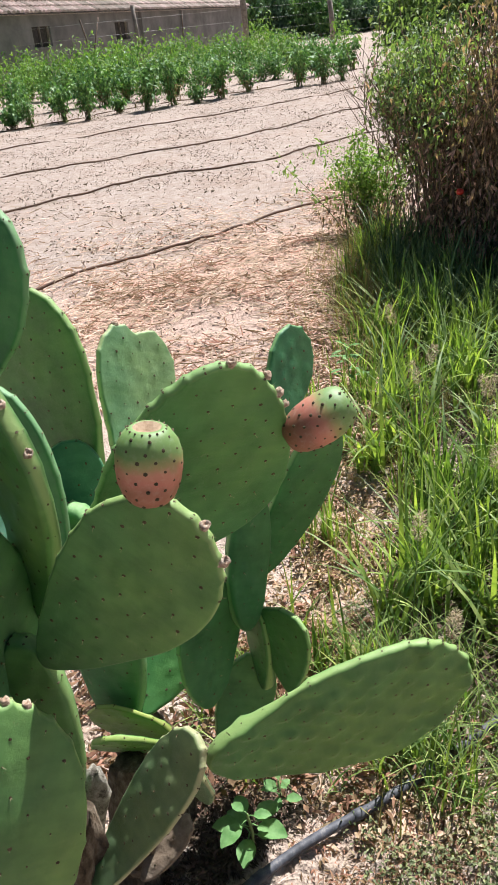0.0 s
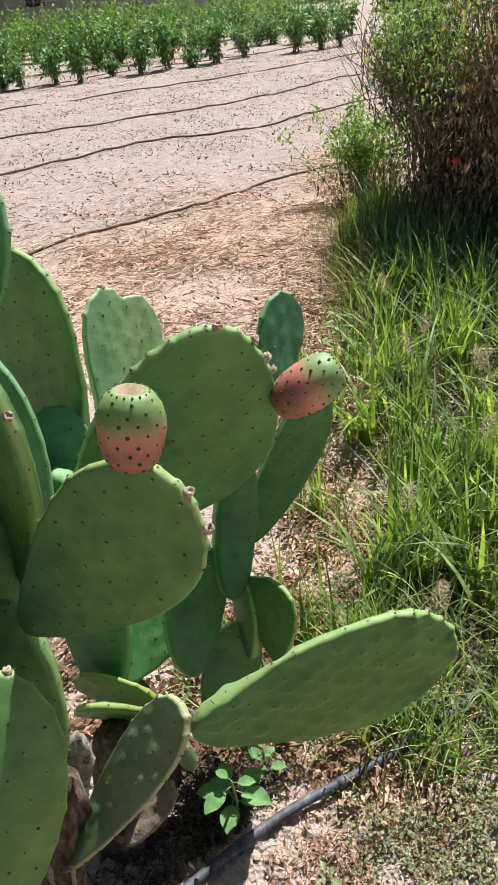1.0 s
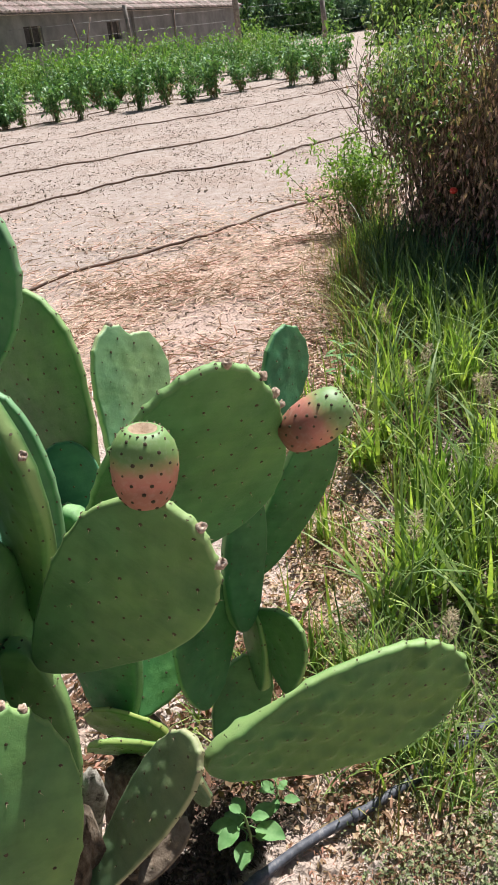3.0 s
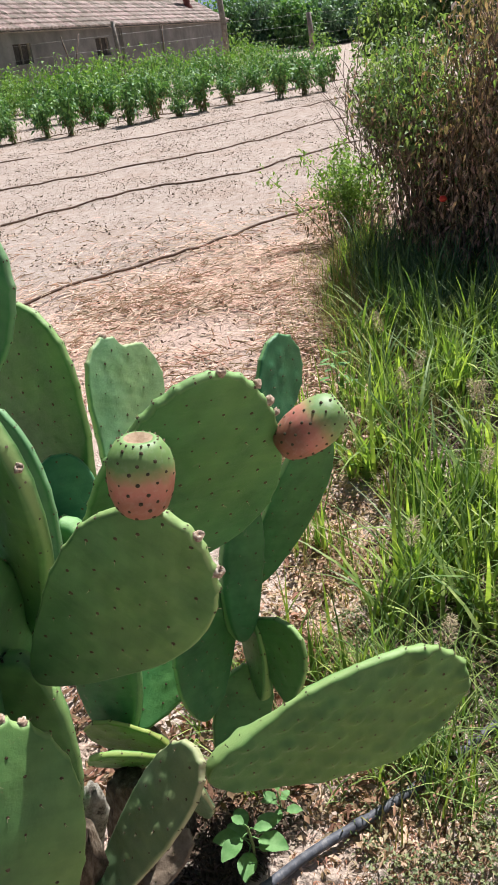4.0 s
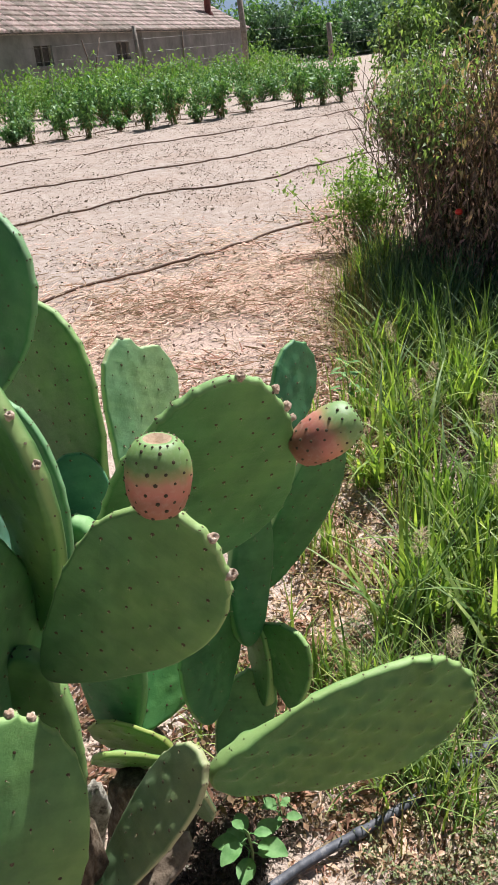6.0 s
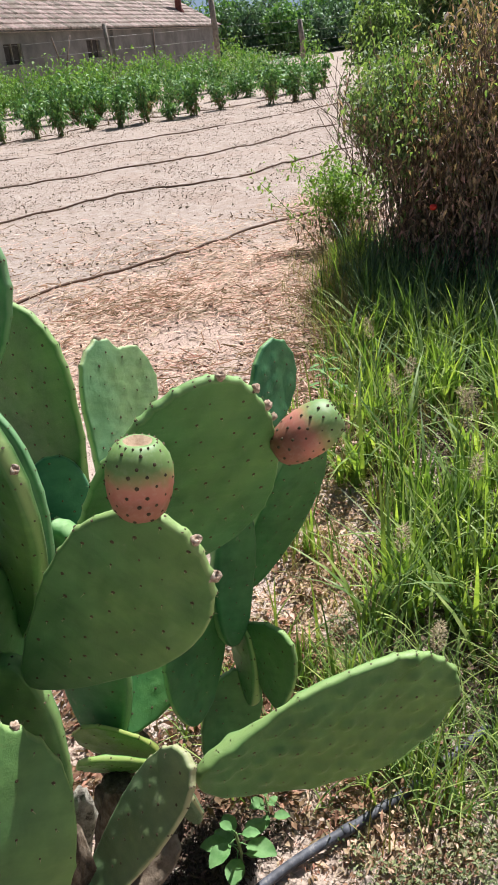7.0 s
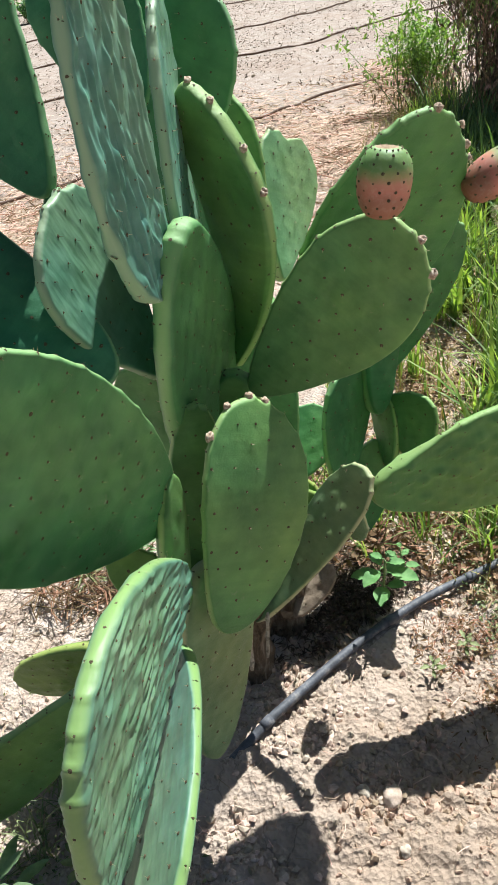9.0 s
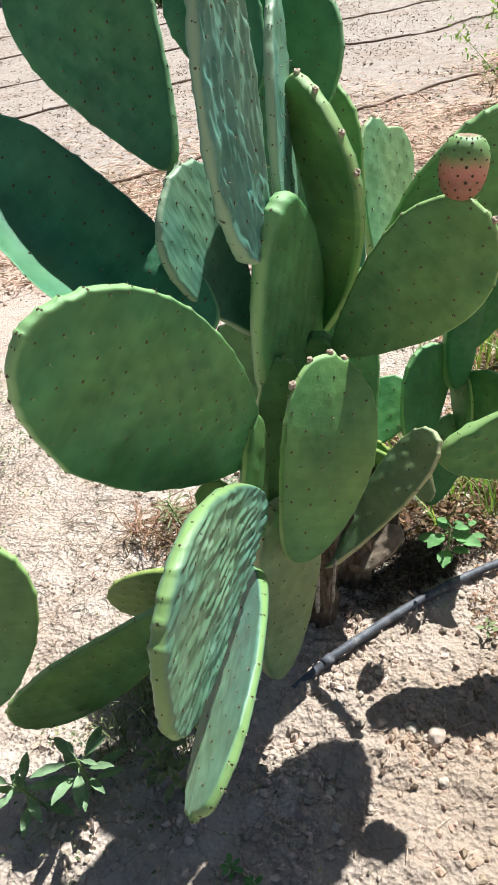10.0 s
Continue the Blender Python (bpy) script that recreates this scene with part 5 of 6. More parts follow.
def herb(name, x, y, height, leaves, leaf_len, leaf_wid, seed, label, skin, tilt=(0, 0), big=True):
    """A weed: a few stems with rounded leaves that each have a folded blade of their own."""
    r = np.random.RandomState(seed)
    ob = tagged(empty(name, (x, y, gz(x, y) - 0.005)), label, "weed")
    top = Vector((tilt[0], tilt[1], height))
    v, f = tube([(0, 0, 0), tuple(top * 0.5 + Vector((0.004, 0, 0))), tuple(top)], 0.0025, 6)
    part("stem", mesh_of("stem", v, f, STEM), ob)
    for i in range(leaves):
        t = 0.35 + 0.65 * (i + 1) / leaves
        a = i * 2.4 + r.uniform(-0.3, 0.3)
        size = leaf_len * r.uniform(0.75, 1.15) * (1.0 if i < leaves - 2 else 0.6)
        lift = r.uniform(0.0, 0.5)
        d = Vector((math.cos(a), math.sin(a), lift)).normalized()
        s = d.cross(Vector((0, 0, 1))).normalized()
        u = s.cross(d)
        p0 = top * t
        p1 = p0 + d * size * 0.35
        wv, wf = [], []
        rows = 8
        for j in range(rows + 1):
            q = j / rows
            w = leaf_wid * size / leaf_len * 0.5 * math.sin(math.pi * min(1, q * 0.93 + 0.05)) ** 0.8
            c = p1 + d * size * q - Vector((0, 0, 1)) * size * 0.2 * q * q
            for e in (-1, -0.5, 0, 0.5, 1):
                wv.append(c + s * w * e + u * abs(e) * w * 0.3 + u * 0.0012 * math.sin(j * 2.1) * abs(e))
        for j in range(rows):
            for e in range(4):
                k = j * 5 + e
                wf.append((k, k + 1, k + 6, k + 5))
        sv, sf = tube([tuple(p0), tuple(p0.lerp(p1, 0.5) + u * 0.003), tuple(p1)], 0.0011, 5)
        v, f = merge((wv, wf), (sv, sf))
        part("leaf", mesh_of("leaf", v, f, skin), ob)
    return ob


herb("broadleaf_weed", 0.010, 0.785, 0.185, 10, 0.050, 0.034, 2, "bright green broad-leaved weed seedling beside the pipe", WEED, (0.01, -0.06))
herb("broadleaf_weed", 0.06, 0.86, 0.09, 7, 0.03, 0.02, 3, "small green broad-leaved weed by the grass", WEED)
herb("broadleaf_weed", 0.29, 2.66, 0.24, 16, 0.06, 0.022, 31, "leafy green weed at the edge of the grass", WEED, (-0.02, 0.0))
herb("broadleaf_weed", -0.60, 0.16, 0.17, 15, 0.06, 0.019, 4, "drooping green weed in the cactus shade", WEED_GREY, (0.02, -0.03))
herb("broadleaf_weed", -0.67, 0.12, 0.13, 12, 0.055, 0.019, 5, "drooping green weed in the cactus shade", WEED_GREY, (-0.02, -0.03))
herb("broadleaf_weed", -0.49, 0.22, 0.10, 12, 0.04, 0.016, 21, "dark narrow-leaved weed under the cactus pads", WEED_DARK, (0.02, -0.02))
herb("broadleaf_weed", -0.43, 0.18, 0.08, 11, 0.035, 0.015, 22, "dark narrow-leaved weed under the cactus pads", WEED_DARK, (-0.02, 0.01))
herb("spiky_weed", -0.46, 0.62, 0.09, 24, 0.04, 0.004, 23, "thin-leaved green weed on the pale soil", WEED_DARK)
herb("spiky_weed", -0.50, 0.72, 0.10, 26, 0.035, 0.004, 14, "thin-leaved green weed on the pale soil", WEED_DARK)
herb("spiky_weed", -0.62, 0.84, 0.12, 34, 0.04, 0.004, 33, "thin-leaved green weed on the pale soil", WEED_DARK, (-0.03, 0.0))
herb("spiky_weed", -0.56, 0.90, 0.13, 40, 0.05, 0.006, 41, "thin-leaved green weed among dead stalks", WEED_GREY, (0.03, 0.0))
herb("spiky_weed", -0.51, 0.86, 0.11, 34, 0.05, 0.006, 42, "thin-leaved green weed among dead stalks", WEED_GREY, (-0.02, 0.01))
herb("spiky_weed", -0.57, 0.37, 0.07, 30, 0.035, 0.004, 34, "thin-leaved green weed under the cactus", WEED_DARK)
herb("broadleaf_weed", -0.53, 0.33, 0.08, 14, 0.03, 0.010, 35, "dark narrow-leaved weed under the cactus pads", WEED_DARK, (0.02, 0.01))
herb("spiky_weed", -0.40, 0.40, 0.09, 24, 0.03, 0.004, 15, "thin-leaved green weed under the cactus", WEED_DARK)
herb("small_weed", -0.31, 0.06, 0.045, 10, 0.016, 0.009, 6, "tiny pale green weed on dark soil", WEED)
herb("small_weed", -0.27, 0.04, 0.04, 10, 0.016, 0.009, 7, "tiny pale green weed on dark soil", WEED)
herb("small_weed", 0.10, 0.60, 0.05, 9, 0.02, 0.009, 8, "small drying weed by the pipe", WEED_DARK)
herb("small_weed", 0.17, 0.66, 0.05, 9, 0.02, 0.009, 9, "small drying weed by the pipe", WEED_DARK)


def foxtail(x, y, height, seed, label, lean=(0.05, 0.0)):
    r = np.random.RandomState(seed)
    ob = tagged(empty("foxtail_grass", (x, y, gz(x, y) - 0.005)), label, "grass", group="seeding grass stalks")
    top = Vector((lean[0], lean[1], height))
    v, f = tube([(0, 0, 0), tuple(top * 0.6 - Vector((lean[0] * 0.2, 0, 0))), tuple(top)], 0.0013, 5)
    part("stalk", mesh_of("stalk", v, f, STEM), ob)
    d = (top.normalized() + Vector((lean[0] * 6, lean[1] * 6, 0))).normalized()
    pts, ways = [], []
    for i in range(260):
        t = r.rand()
        a = r.uniform(0, 6.283)
        o = (d.orthogonal().normalized() * math.cos(a) + d.cross(d.orthogonal().normalized()) * math.sin(a))
        pts.append(top + d * 0.07 * t + o * 0.008 * math.sin(math.pi * (0.1 + 0.85 * t)))
        ways.append(o + d * 0.8)
    v, f = leaf_cloud(np.array(pts), np.array(ways), r.uniform(0.008, 0.018, 260), np.full(260, 0.0018), r)
    part("seed_head", mesh_of("seed_head", v.tolist(), f.tolist(), SEED), ob, "fuzzy brownish seed head")


for i, (x, y, h) in enumerate(((0.46, 2.05, 0.40), (0.49, 2.0, 0.36), (0.355, 1.275, 0.35), (0.60, 1.9, 0.36), (0.66, 1.85, 0.37), (0.56, 1.5, 0.36), (0.62, 1.55, 0.4), (0.45, 2.3, 0.42), (0.40, 1.1, 0.22))):
    foxtail(x, y, h, 50 + i, "grass stalk with a fuzzy drying seed head", ((0.03, -0.02), (-0.03, 0.01), (0.01, 0.0))[i % 3])


# ---- bush beside the field ----
def limb(p, q, r0, r1, r, sag=0.05):
    p, q = np.array(p, float), np.array(q, float)
    mid = (p + q) / 2 + r.normal(0, sag, 3)
    v, f = [], []
    for j, t in enumerate(np.linspace(0, 1, 6)):
        c = (1 - t) ** 2 * p + 2 * t * (1 - t) * mid + t * t * q
        rad = r0 + (r1 - r0) * t
        for i in range(5):
            a = i / 5 * 6.2832
            v.append((c[0] + rad * math.cos(a), c[1] + rad * math.sin(a), c[2]))
    for j in range(5):
        for i in range(5):
            f.append((j * 5 + i, j * 5 + (i + 1) % 5, j * 5 + 5 + (i + 1) % 5, j * 5 + 5 + i))
    return v, f


r = np.random.RandomState(77)
bush = tagged(empty("tangled_bush", (1.0, 4.6, 0)), "tall tangled bush, half dried to brown, half green", "bush")
BM = Matrix.Translation((-1.0, -4.6, 0))
twigs, tips = [], []
for i in range(350):
    if i < 190:
        bx = r.uniform(0.95, 2.9)
        by = r.uniform(4.1, 4.8 + 0.9 * min(1, max(0, (bx - 1.25) / 0.5)))
        h = r.uniform(0.85, 1.15) + np.clip((bx - 0.95) / 0.5, 0, 1) * r.uniform(0.1, 0.8)
    elif i < 290:
        bx, by = r.uniform(0.86, 1.7), r.uniform(3.75, 4.4)
        h = r.uniform(0.75, 1.1) + min(0.35, max(0, bx - 0.95))
    else:
        bx, by, h = r.uniform(0.80, 1.05), r.uniform(4.2, 4.7), r.uniform(0.95, 1.15)
    tx, ty = bx + r.normal(-0.02 if i < 290 else -0.12, 0.17), by + r.normal(-0.05, 0.22)
    twigs.append(limb((bx, by, 0), (max(tx, 0.74), ty, h), 0.0045, 0.002, r, 0.16))
    for _ in range(17):
        t = r.uniform(0.06 if i < 290 else 0.72, 1.0)
        q = np.array((bx + (tx - bx) * t, by + (ty - by) * t, h * t)) + r.normal(0, 0.10, 3)
        tips.append(q)
        if r.rand() < 0.4:
            twigs.append(limb((bx + (tx - bx) * t * 0.8, by + (ty - by) * t * 0.8, h * t * 0.8), q + r.normal(0, 0.05, 3), 0.0032, 0.0014, r, 0.06))
tagged(part("branch_tangle", mesh_of("branch_tangle", *merge(*twigs), TWIG), bush, m=BM), kind="stuff")
tips = np.array(tips)
shift = 0.68 + 0.12 * (vnoise(tips[:, 1], tips[:, 2], 0.2, 38) - 0.5) - 0.09 * (tips[:, 2] > 0.82)
tips = tips[tips[:, 0] > shift]


def leaves_at(tips, per, spread, lo, hi, r, wide=0.45, hang=0.2):
    n = len(tips) * per
    pos = np.repeat(tips, per, 0) + r.normal(0, spread, (n, 3))
    pos[:, 2] = np.maximum(pos[:, 2], 0.03)
    ln = r.uniform(lo, hi, n)
    return leaf_cloud(pos, r.normal(0, 1, (n, 3)) + (0, 0, -hang), ln, ln * wide, r)


clump = vnoise(tips[:, 0] + 0.5 * tips[:, 1], tips[:, 2], 0.22, 37)
low = tips[:, 2] < 0.35
odds = r.rand(len(tips))
green = (tips[:, 0] - 0.72 < 0.14 * clump) & (tips[:, 2] > 0.5) & (odds < 0.6) | (tips[:, 2] > 0.84) & (tips[:, 0] < 0.92) & (odds < 0.85) | (odds < 0.07) & (tips[:, 0] < 1.4)
high = ~green & (tips[:, 2] > 0.95)
v, f = leaves_at(tips[~green & ~high & ((clump > 0.24) | (tips[:, 2] < 0.5))], 16, 0.06, 0.016, 0.050, r, 0.36, 1.5)
part("dry_foliage", mesh_of("dry_foliage", v.tolist(), f.tolist(), BUSH_DRY), bush, "withered brown leaves hanging in tangles", BM)
v, f = leaves_at(tips[high & ((clump > 0.35) | (tips[:, 1] < 4.4))], 8, 0.08, 0.02, 0.05, r, 0.34, 1.3)
part("sparse_dry_foliage", mesh_of("sparse_dry_foliage", v.tolist(), f.tolist(), BUSH_DRY), bush, "thin withered leaves on upright dark stems", BM)
v, f = leaves_at(tips[green & ~low], 20, 0.06, 0.016, 0.042, r, 0.42, 0.6)
part("green_foliage", mesh_of("green_foliage", v.tolist(), f.tolist(), BUSH_LEAF), bush, "dull green leaves", BM)
bmesh_ball = bmesh.new()
bmesh.ops.create_icosphere(bmesh_ball, subdivisions=2, radius=0.019)
for q in bmesh_ball.verts:
    q.co.z *= 0.85
me = bpy.data.meshes.new("tomato")
bmesh_ball.to_mesh(me)
bmesh_ball.free()
me.materials.append(RED)
me.polygons.foreach_set("use_smooth", [True] * len(me.polygons))
part("tomato", me, bush, "small ripe red tomato among the leaves", BM @ pose(0.869, 3.70, 0.530))

shoot = tagged(empty("leafy_shoot", (0.55, 5.1, 0)), "bright green leafy shoots at the foot of the bush", "shrub")
twigs, tips, withered = [], [], []
for i in range(26):
    bx, by = r.normal(0.0, 0.10), r.normal(0, 0.10)
    h = r.uniform(0.36, 0.62)
    tx, ty = bx + r.normal(-0.03, 0.13), by + r.normal(0, 0.12)
    twigs.append(limb((bx, by, 0), (tx, ty, h), 0.005, 0.0015, r, 0.04))
    for t in r.uniform(0.15, 1, 12):
        (tips if t > 0.5 else withered).append((bx + (tx - bx) * t, by + (ty - by) * t, h * t))
tagged(part("branch_tangle", mesh_of("branch_tangle", *merge(*twigs), STEM), shoot), kind="stuff")
v, f = leaves_at(np.array(tips), 14, 0.04, 0.02, 0.05, r, 0.42, -0.3)
part("foliage", mesh_of("foliage", v.tolist(), f.tolist(), SHOOT_LEAF), shoot)
v, f = leaves_at(np.array(withered), 7, 0.04, 0.02, 0.05, r, 0.35, 1.2)
part("dry_foliage", mesh_of("dry_foliage", v.tolist(), f.tolist(), BUSH_DRY), shoot, "withered brown leaves on the lower stems")

# ---- field crop ----
def crop(skin, height, spread, seed, foot=0.3):
    """A bushy plant on a few stems; its lowest leaves have dried."""
    r = np.random.RandomState(seed)
    ob = tagged(empty("crop_plant"), "leafy green crop plant in a field row", "crop plant", group="crop rows")
    tw, tp, dry = [], [], []
    for i in range(8):
        a, h = r.uniform(0, 6.28), height * r.uniform(0.6, 1.08)
        q = (spread * r.uniform(0.15, 0.9) * math.cos(a), spread * r.uniform(0.15, 0.9) * math.sin(a), h)
        tw.append(limb((r.normal(0, 0.03), r.normal(0, 0.03), -0.02), q, 0.010, 0.004, r, 0.03))
        tp += [(q[0] * t, q[1] * t, h * t) for t in r.uniform(foot + 0.08, 1.0, 8)]
        dry += [(q[0] * t, q[1] * t, h * t) for t in r.uniform(0.05, foot + 0.12, 3)]
    tagged(part("stalk", mesh_of("stalk", *merge(*tw), STEM), ob), kind="stuff")
    v, f = leaves_at(np.array(tp), 5 if height < 0.8 else 8, spread * 0.24, 0.045, 0.11, r, 0.5, 0.6)
    part("foliage", mesh_of("foliage", v.tolist(), f.tolist(), skin), ob)
    v, f = leaves_at(np.array(dry), 4, spread * 0.2, 0.04, 0.09, r, 0.35, 1.0)
    part("dry_foliage", mesh_of("dry_foliage", v.tolist(), f.tolist(), CROP_DRY), ob, "dried leaves round the stems")
    return ob


kinds = [crop(CROP_LEAF, 0.68, 0.24, 1), crop(CROP_LEAF, 0.52, 0.20, 2), crop(CROP_LEAF, 0.78, 0.26, 3, 0.4),
         crop(CROP_LIGHT, 0.95, 0.42, 4, 0.15), crop(CROP_LIGHT, 1.15, 0.46, 5, 0.15), crop(CROP_LEAF, 0.85, 0.40, 6, 0.2)]
r = np.random.RandomState(5)
used = set()
# rows run across the field; each: where it meets x = 0, its plants, spacing, scatter, odds of a gap, right-hand end
for c, kinds_, step, jitter, gap, last in ((17.55, (0, 1, 2), 0.50, 0.22, 0.22, 0.75), (20.3, (0, 2, 5), 0.52, 0.3, 0.2, 1.3), (22.6, (2, 3, 5), 0.55, 0.35, 0.12, 1.0),
                                           (24.6, (3, 4, 5), 0.55, 0.4, 0.06, 0.2), (26.6, (3, 4, 4), 0.6, 0.4, 0.06, -0.2), (28.8, (3, 4, 4), 0.7, 0.4, 0.06, -0.8)):
    t = -7.2 - 0.35 * (c - 17.55)
    while t < last:
        t += 0.85 * step * r.uniform(0.75, 1.3) * (2.0 if r.rand() < gap else 1.0)
        x, y = t, c + 0.62 * t + r.normal(0, jitter)
        k = kinds_[r.randint(3)]
        m = pose(x, y, gz(x, y), 0, 0, r.uniform(0, 360))
        if k not in used:
            used.add(k)
            kinds[k].matrix_basis = m
        else:
            o = copy_thing(kinds[k], m)
            s = r.uniform(0.75, 1.2)
            o.scale = (1.2 * s, 1.2 * s, s * r.uniform(0.8, 1.1))

# ---- shed ----
def box(p, q):
    (a, b, c), (d, e, g) = p, q
    v = [(a, b, c), (d, b, c), (d, e, c), (a, e, c), (a, b, g), (d, b, g), (d, e, g), (a, e, g)]
    return v, [(0, 3, 2, 1), (4, 5, 6, 7), (0, 1, 5, 4), (1, 2, 6, 5), (2, 3, 7, 6), (3, 0, 4, 7)]


LONG, EAVE, DEEP, RIDGE = 26.0, 1.75, 7.0, 3.85
shed = tagged(empty("farm_shed"), "long low farm shed with block walls and a clay tile roof", "shed")
angle = math.atan2(18, 5.5)
# its own x runs along the front wall, y to the back; the right-hand corner is at x = 0
SM = Matrix.Translation((-2.8, 44.0, 0.16)) @ Matrix.Rotation(angle, 4, 'Z') @ Matrix.Rotation(radians(0.68), 4, 'Y')
shed.matrix_basis = SM
wins = [(-17.95, 1.0), (-12.75, 1.0), (-22.5, 1.0)]
pieces, x0 = [], -LONG
for wx, ww in sorted(wins):
    pieces.append(box((x0, 0, -0.9), (wx - ww / 2, 0.25, EAVE)))
    pieces.append(box((wx - ww / 2, 0, -0.9), (wx + ww / 2, 0.25, 0.80)))
    pieces.append(box((wx - ww / 2, 0, 1.38), (wx + ww / 2, 0.25, EAVE)))
    x0 = wx + ww / 2
pieces.append(box((x0, 0, -0.9), (0, 0.25, EAVE)))
for piece in pieces:
    part("wall_section", mesh_of("wall_section", *piece, WALL, False), shed, "stained grey block wall")
part("wall", mesh_of("wall", *box((-LONG, DEEP - 0.25, -0.9), (0, DEEP, EAVE)), WALL, False), shed, "grey block wall")
for gxx in (-LONG, -0.25):
    v = [(gxx, 0.25, -0.9), (gxx, DEEP - 0.25, -0.9), (gxx, DEEP - 0.25, EAVE), (gxx, DEEP / 2, RIDGE - 0.12), (gxx, 0.25, EAVE)]
    v += [(a + 0.25, b, c) for a, b, c in v]
    part("wall", mesh_of("wall", v, [(0, 1, 2, 3, 4)[::-1], (5, 6, 7, 8, 9)] + [(i, (i + 1) % 5, (i + 1) % 5 + 5, i + 5) for i in range(5)], WALL, False), shed, "grey gable wall")
for wx, ww in wins:
    wo = part("window", mesh_of("window", *box((wx - ww / 2, 0.12, 0.80), (wx + ww / 2, 0.16, 1.38)), DARK, False), shed, "small dark shuttered window")
    for fa, fb in ((wx - ww / 2, wx - ww / 2 + 0.05), (wx + ww / 2 - 0.05, wx + ww / 2), (wx - 0.02, wx + 0.02)):
        part("frame_bar", mesh_of("frame_bar", *box((fa, 0.06, 0.80), (fb, 0.12, 1.38)), POST, False), wo)
    part("sill", mesh_of("sill", *box((wx - ww / 2 - 0.06, -0.05, 0.73), (wx + ww / 2 + 0.06, 0.12, 0.80)), WALL, False), wo)
for px_ in (-11.3, -7.6):
    part("pilaster", mesh_of("pilaster", *box((px_, -0.12, -0.9), (px_ + 0.3, 0.0, EAVE)), WALL, False), shed, "shallow block pilaster")
slope = math.hypot(DEEP / 2 + 0.25, RIDGE - EAVE + 0.05)
for sgn in (0, 1):
    v, f = [], []
    rr = np.random.RandomState(9 + sgn)
    rows_, cols_ = 13, 118
    for j in range(rows_):
        for i in range(cols_):
            t0, t1 = j / rows_ - 0.01, (j + 1.25) / rows_
            xa = -LONG - 0.2 + i * (LONG + 0.4) / cols_
            w = (LONG + 0.4) / cols_ * 0.98
            jz, jx = rr.uniform(0, 0.02), rr.uniform(-0.012, 0.012)
            n0 = len(v)
            for t, lift, nar in ((t0, 0.055, 1.0), (t1, 0.0, 0.85)):
                t = min(t, 1.0)
                yy = -0.25 + t * (DEEP / 2 + 0.25)
                zz = EAVE - 0.05 + t * (RIDGE - EAVE + 0.05) + lift + jz
                yy = yy if sgn == 0 else DEEP - yy
                for e, h in ((-0.5, 0.0), (-0.3, 0.05), (0.0, 0.075), (0.3, 0.05), (0.5, 0.0)):
                    v.append((xa + w / 2 + e * w * nar + jx, yy, zz + h))
            f += [(n0 + q, n0 + q + 1, n0 + q + 6, n0 + q + 5) for q in range(4)] + [tuple(n0 + q for q in (0, 1, 2, 3, 4))]
    roof = part("roof", mesh_of("roof", *box((-LONG - 0.15, 0, -0.03), (0.15, slope, 0.0)), POST, False), shed, "roof decking under weathered tiles",
                Matrix.Translation((0, -0.25 if sgn == 0 else DEEP + 0.25, EAVE - 0.05)) @ Matrix.Rotation(math.atan2(RIDGE - EAVE + 0.05, DEEP / 2 + 0.25) * (1 if sgn == 0 else -1), 4, 'X') @ (Matrix.Identity(4) if sgn == 0 else Matrix.Scale(-1, 4, (0, 1, 0))))
    inv = roof.matrix_basis.inverted()
    tiles = part("roof_tiles", mesh_of("roof_tiles", [tuple(inv @ Vector(q)) for q in v], f, TILE, False), roof, "weathered pale terracotta barrel tiles")
    tagged(tiles, kind="stuff")
v, f = lump([(-2.0, 1.0, EAVE + 0.3, 0.30, 0.30), (-2.0, 1.0, EAVE + 0.72, 0.26, 0.26), (-2.0, 1.0, EAVE + 0.85, 0.16, 0.16), (-2.0, 1.0, EAVE + 1.5, 0.155, 0.155), (-2.0, 1.0, EAVE + 2.3, 0.155, 0.155)], 14, 0.03, 2)
part("flue_pipe", mesh_of("flue_pipe", v, f, RUST), shed, "dark red metal flue pipe")


# ---- fence ----
def fence_post(x, y, h, rad, tilt, label):
    v, f = lump([(0, 0, -0.2, rad * 1.05, rad * 1.05), (0, 0, h * 0.5, rad, rad), (tilt * 0.5, 0, h, rad * 0.95, rad * 0.95)], 10, 0.06, int(abs(x * 10)))
    thing("fence_post", mesh_of("fence_post", v, f, POST), label, "fence post", pose(x, y, gz(x, y)), group="fence posts")


posts = [(-9.6, 24.5), (-5.35, 28.6), (-2.05, 33.2), (1.38, 37.3), (5.2, 41.5)]
fence_post(-5.35, 28.6, 2.1, 0.07, -0.1, "weathered grey wooden fence post before the shed")
fence_post(-2.05, 33.2, 3.2, 0.11, -0.2, "tall dark wooden post at the shed corner")
fence_post(1.38, 37.3, 1.75, 0.11, -0.15, "stout pale fence post at the field end")
fence_post(5.2, 41.5, 1.8, 0.1, 0.0, "pale fence post at the field end")
fence_post(-9.6, 24.5, 2.0, 0.07, 0.05, "weathered grey wooden fence post before the shed")
for a, b in ((-7.05, -6.55), (-6.75, -7.05), (-4.2, -4.1)):
    v, f = tube([(a, a + 35.0, 0), ((a + b) / 2, (a + b) / 2 + 35, 0.9), (b, b + 35.0, 1.85)], 0.025, 6)
    thing("stake", mesh_of("stake", v, f, TWIG), "thin leaning cane stake in the crop", "stake")
for h in (0.5, 0.9, 1.3, 1.7):
    v, f = tube([(x, y, gz(x, y) + h) for x, y in posts], 0.004, 5)
    thing("fence_wire", mesh_of("fence_wire", v, f, WIRE), "thin galvanised fence wire", "wire", group="fence wires")


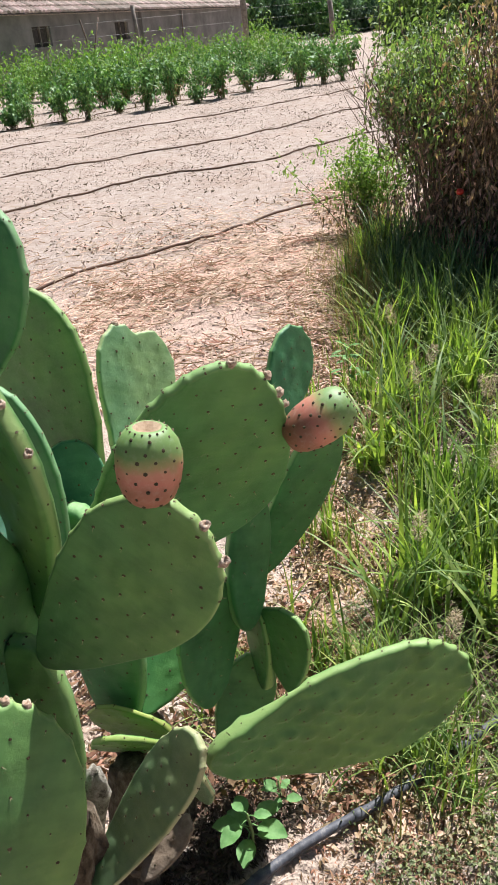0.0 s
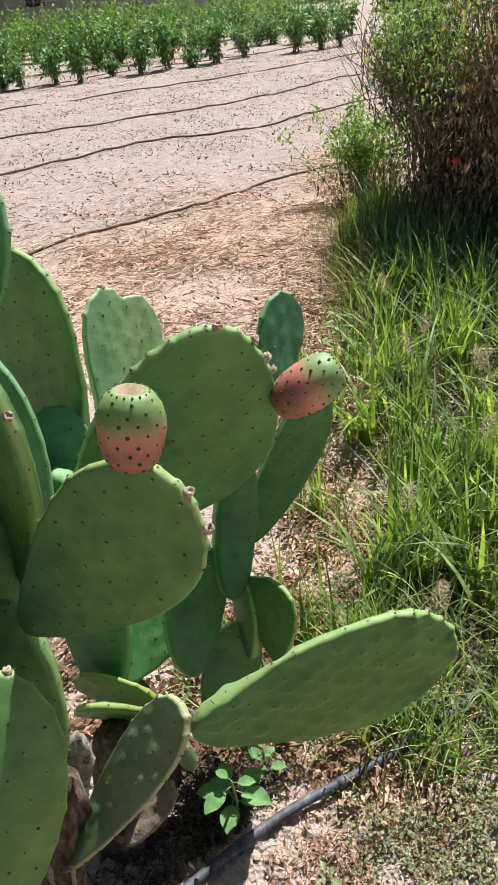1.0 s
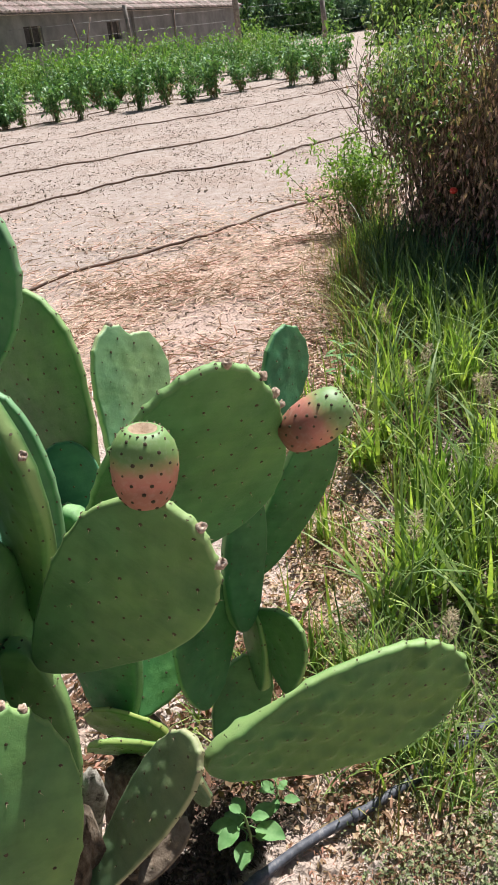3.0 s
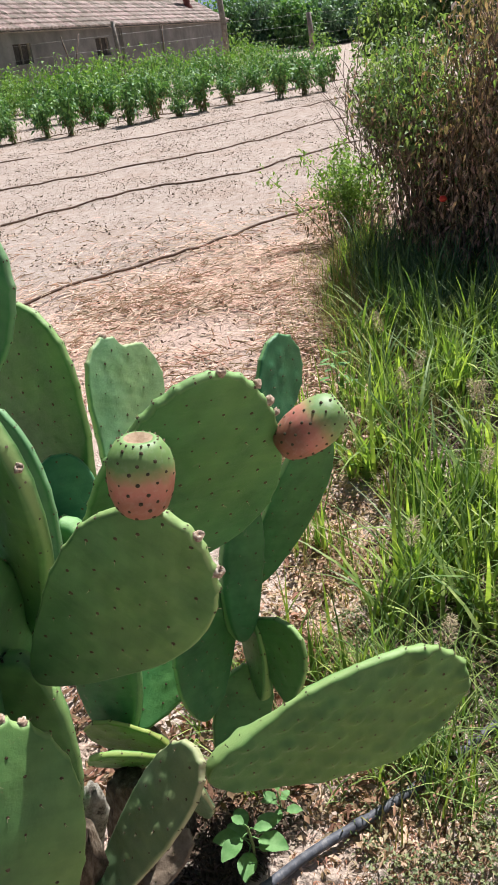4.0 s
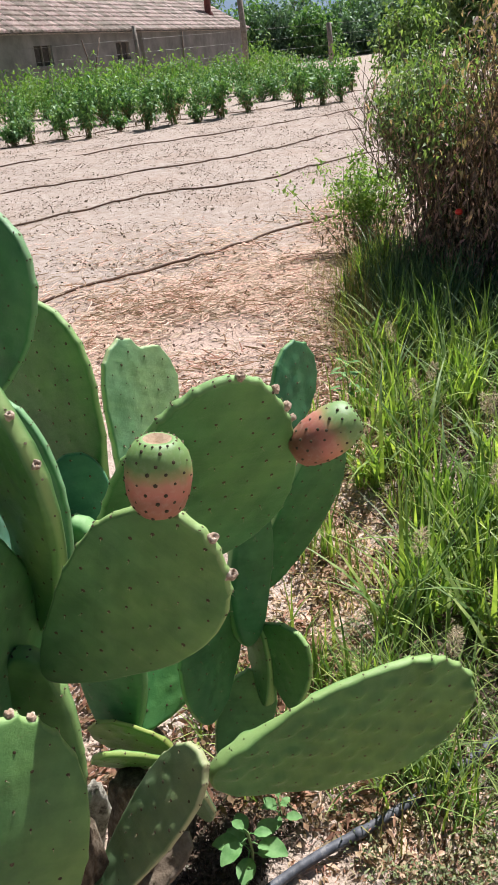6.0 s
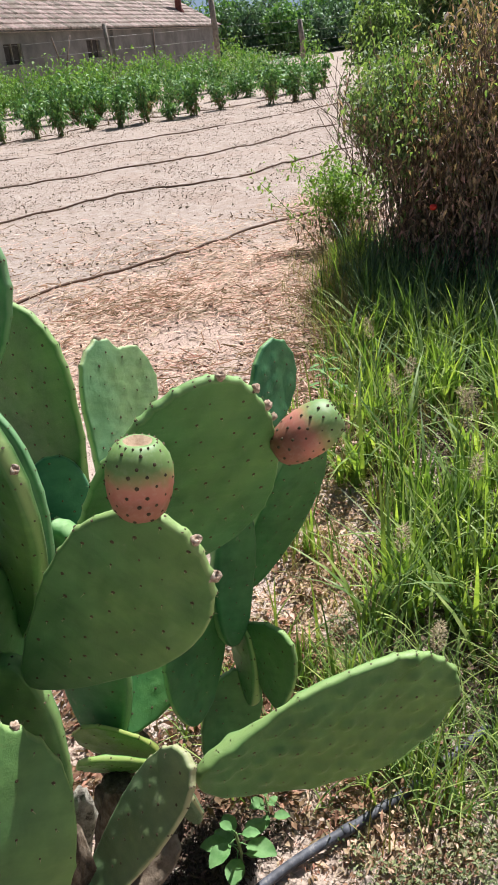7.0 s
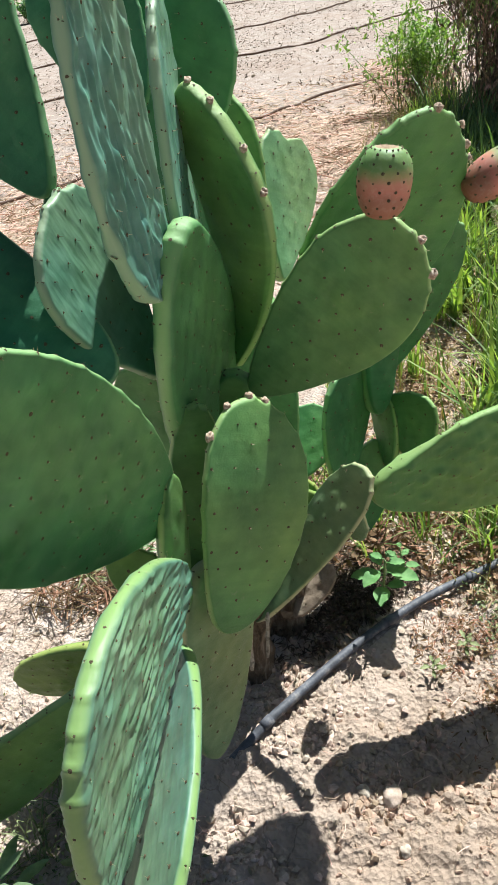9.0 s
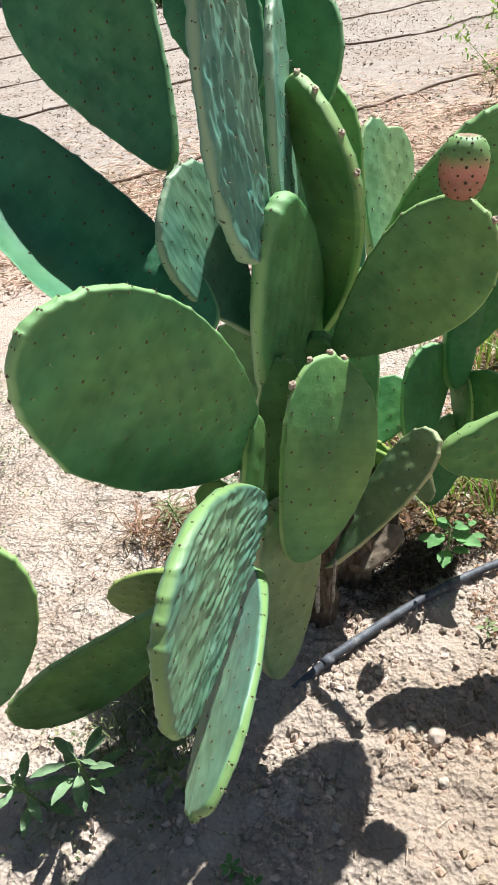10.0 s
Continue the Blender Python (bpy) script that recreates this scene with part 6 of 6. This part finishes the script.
# ---- trees and distance ----
def tree(x, y, height, spread, seed, label, dense=1.0, skin=TREE_LEAF_HAZE, low=0.1):
    r = np.random.RandomState(seed)
    ob = tagged(empty("tree", (x, y, 0)), label, "tree", group="trees beyond the field")
    tw, tp = [limb((0, 0, -0.2), (r.normal(0, 0.2), r.normal(0, 0.2), height * 0.7), 0.035 * height, 0.012 * height, r, 0.15)], []
    for i in range(26):
        h0 = height * r.uniform(0.12, 0.6)
        a = r.uniform(0, 6.28)
        q = np.array((spread * math.cos(a) * r.uniform(0.35, 1), spread * math.sin(a) * r.uniform(0.35, 1), height * r.uniform(low, 1.0)))
        tw.append(limb((0, 0, h0), q, 0.012 * height, 0.004 * height, r, 0.2))
        for t in r.uniform(0.45, 1.05, 7):
            tp.append(np.array((q[0] * t, q[1] * t, h0 + (q[2] - h0) * t)) + r.normal(0, 0.12 * spread, 3))
    part("trunk", mesh_of("trunk", *merge(*tw), TWIG), ob)
    n = int(15 * dense)
    tp = np.array(tp)
    v, f = leaves_at(tp, n, spread * 0.11, 0.10 * height ** 0.5, 0.20 * height ** 0.5, r, 0.6, 0.3)
    part("crown", mesh_of("crown", v.tolist(), f.tolist(), skin), ob)
    return ob


r = np.random.RandomState(13)
for i in range(22):
    t = i / 21
    x, y = -3.2 + 26 * t + r.normal(0, 0.4), 50 + 12 * t + r.normal(0, 1.5)
    tree(x, y, r.uniform(2.3, 3.3) + 1.6 * t, r.uniform(1.5, 2.4), 100 + i, "dense dark green orchard tree beyond the field", 1.0, TREE_LEAF_HAZE if i % 3 else CROP_LEAF, 0.05)
for i, (x, y, h, s) in enumerate(((4.2, 33, 2.2, 1.5), (6.0, 38, 3.2, 2.0), (6.2, 30, 4.5, 2.3), (9.5, 34, 5.5, 2.8), (13, 36, 6, 3.0))):
    tree(x, y, h, s, 140 + i, "leafy green tree at the field edge", 1.0, BUSH_LEAF if i % 2 == 0 else TREE_LEAF_HAZE, 0.05)
for i in range(8):
    tree(-30 + 7 * i + r.normal(0, 1), 70 + r.normal(0, 4), r.uniform(3.5, 5), r.uniform(2.5, 3.5), 170 + i, "dark green tree behind the shed", 0.8)

# far hills, with the blue of distant haze put into their colour
hx = np.linspace(-2600, 2600, 120)
hy = np.linspace(0, 1, 14)
hv, hf = [], []
for j, t in enumerate(hy):
    for i, xx in enumerate(hx):
        top = 300 + 170 * (vnoise(xx, 0, 520, 40) - 0.5) + 60 * (vnoise(xx, 0, 130, 41) - 0.5)
        hv.append((xx, 2300 + 900 * t + 60 * vnoise(xx, t * 900, 150, 43), top * math.sin(t * math.pi / 2) ** 1.2 + 18 * (vnoise(xx, t * 900, 90, 42) - 0.5) * t - 2))
for j in range(len(hy) - 1):
    for i in range(len(hx) - 1):
        k = j * len(hx) + i
        hf.append((k, k + 1, k + len(hx) + 1, k + len(hx)))
thing("backdrop", mesh_of("backdrop", [tuple(float(c) for c in q) for q in hv], hf, HILL), "hillside in the distance, coloured blue for haze", "hill", kind="structure")
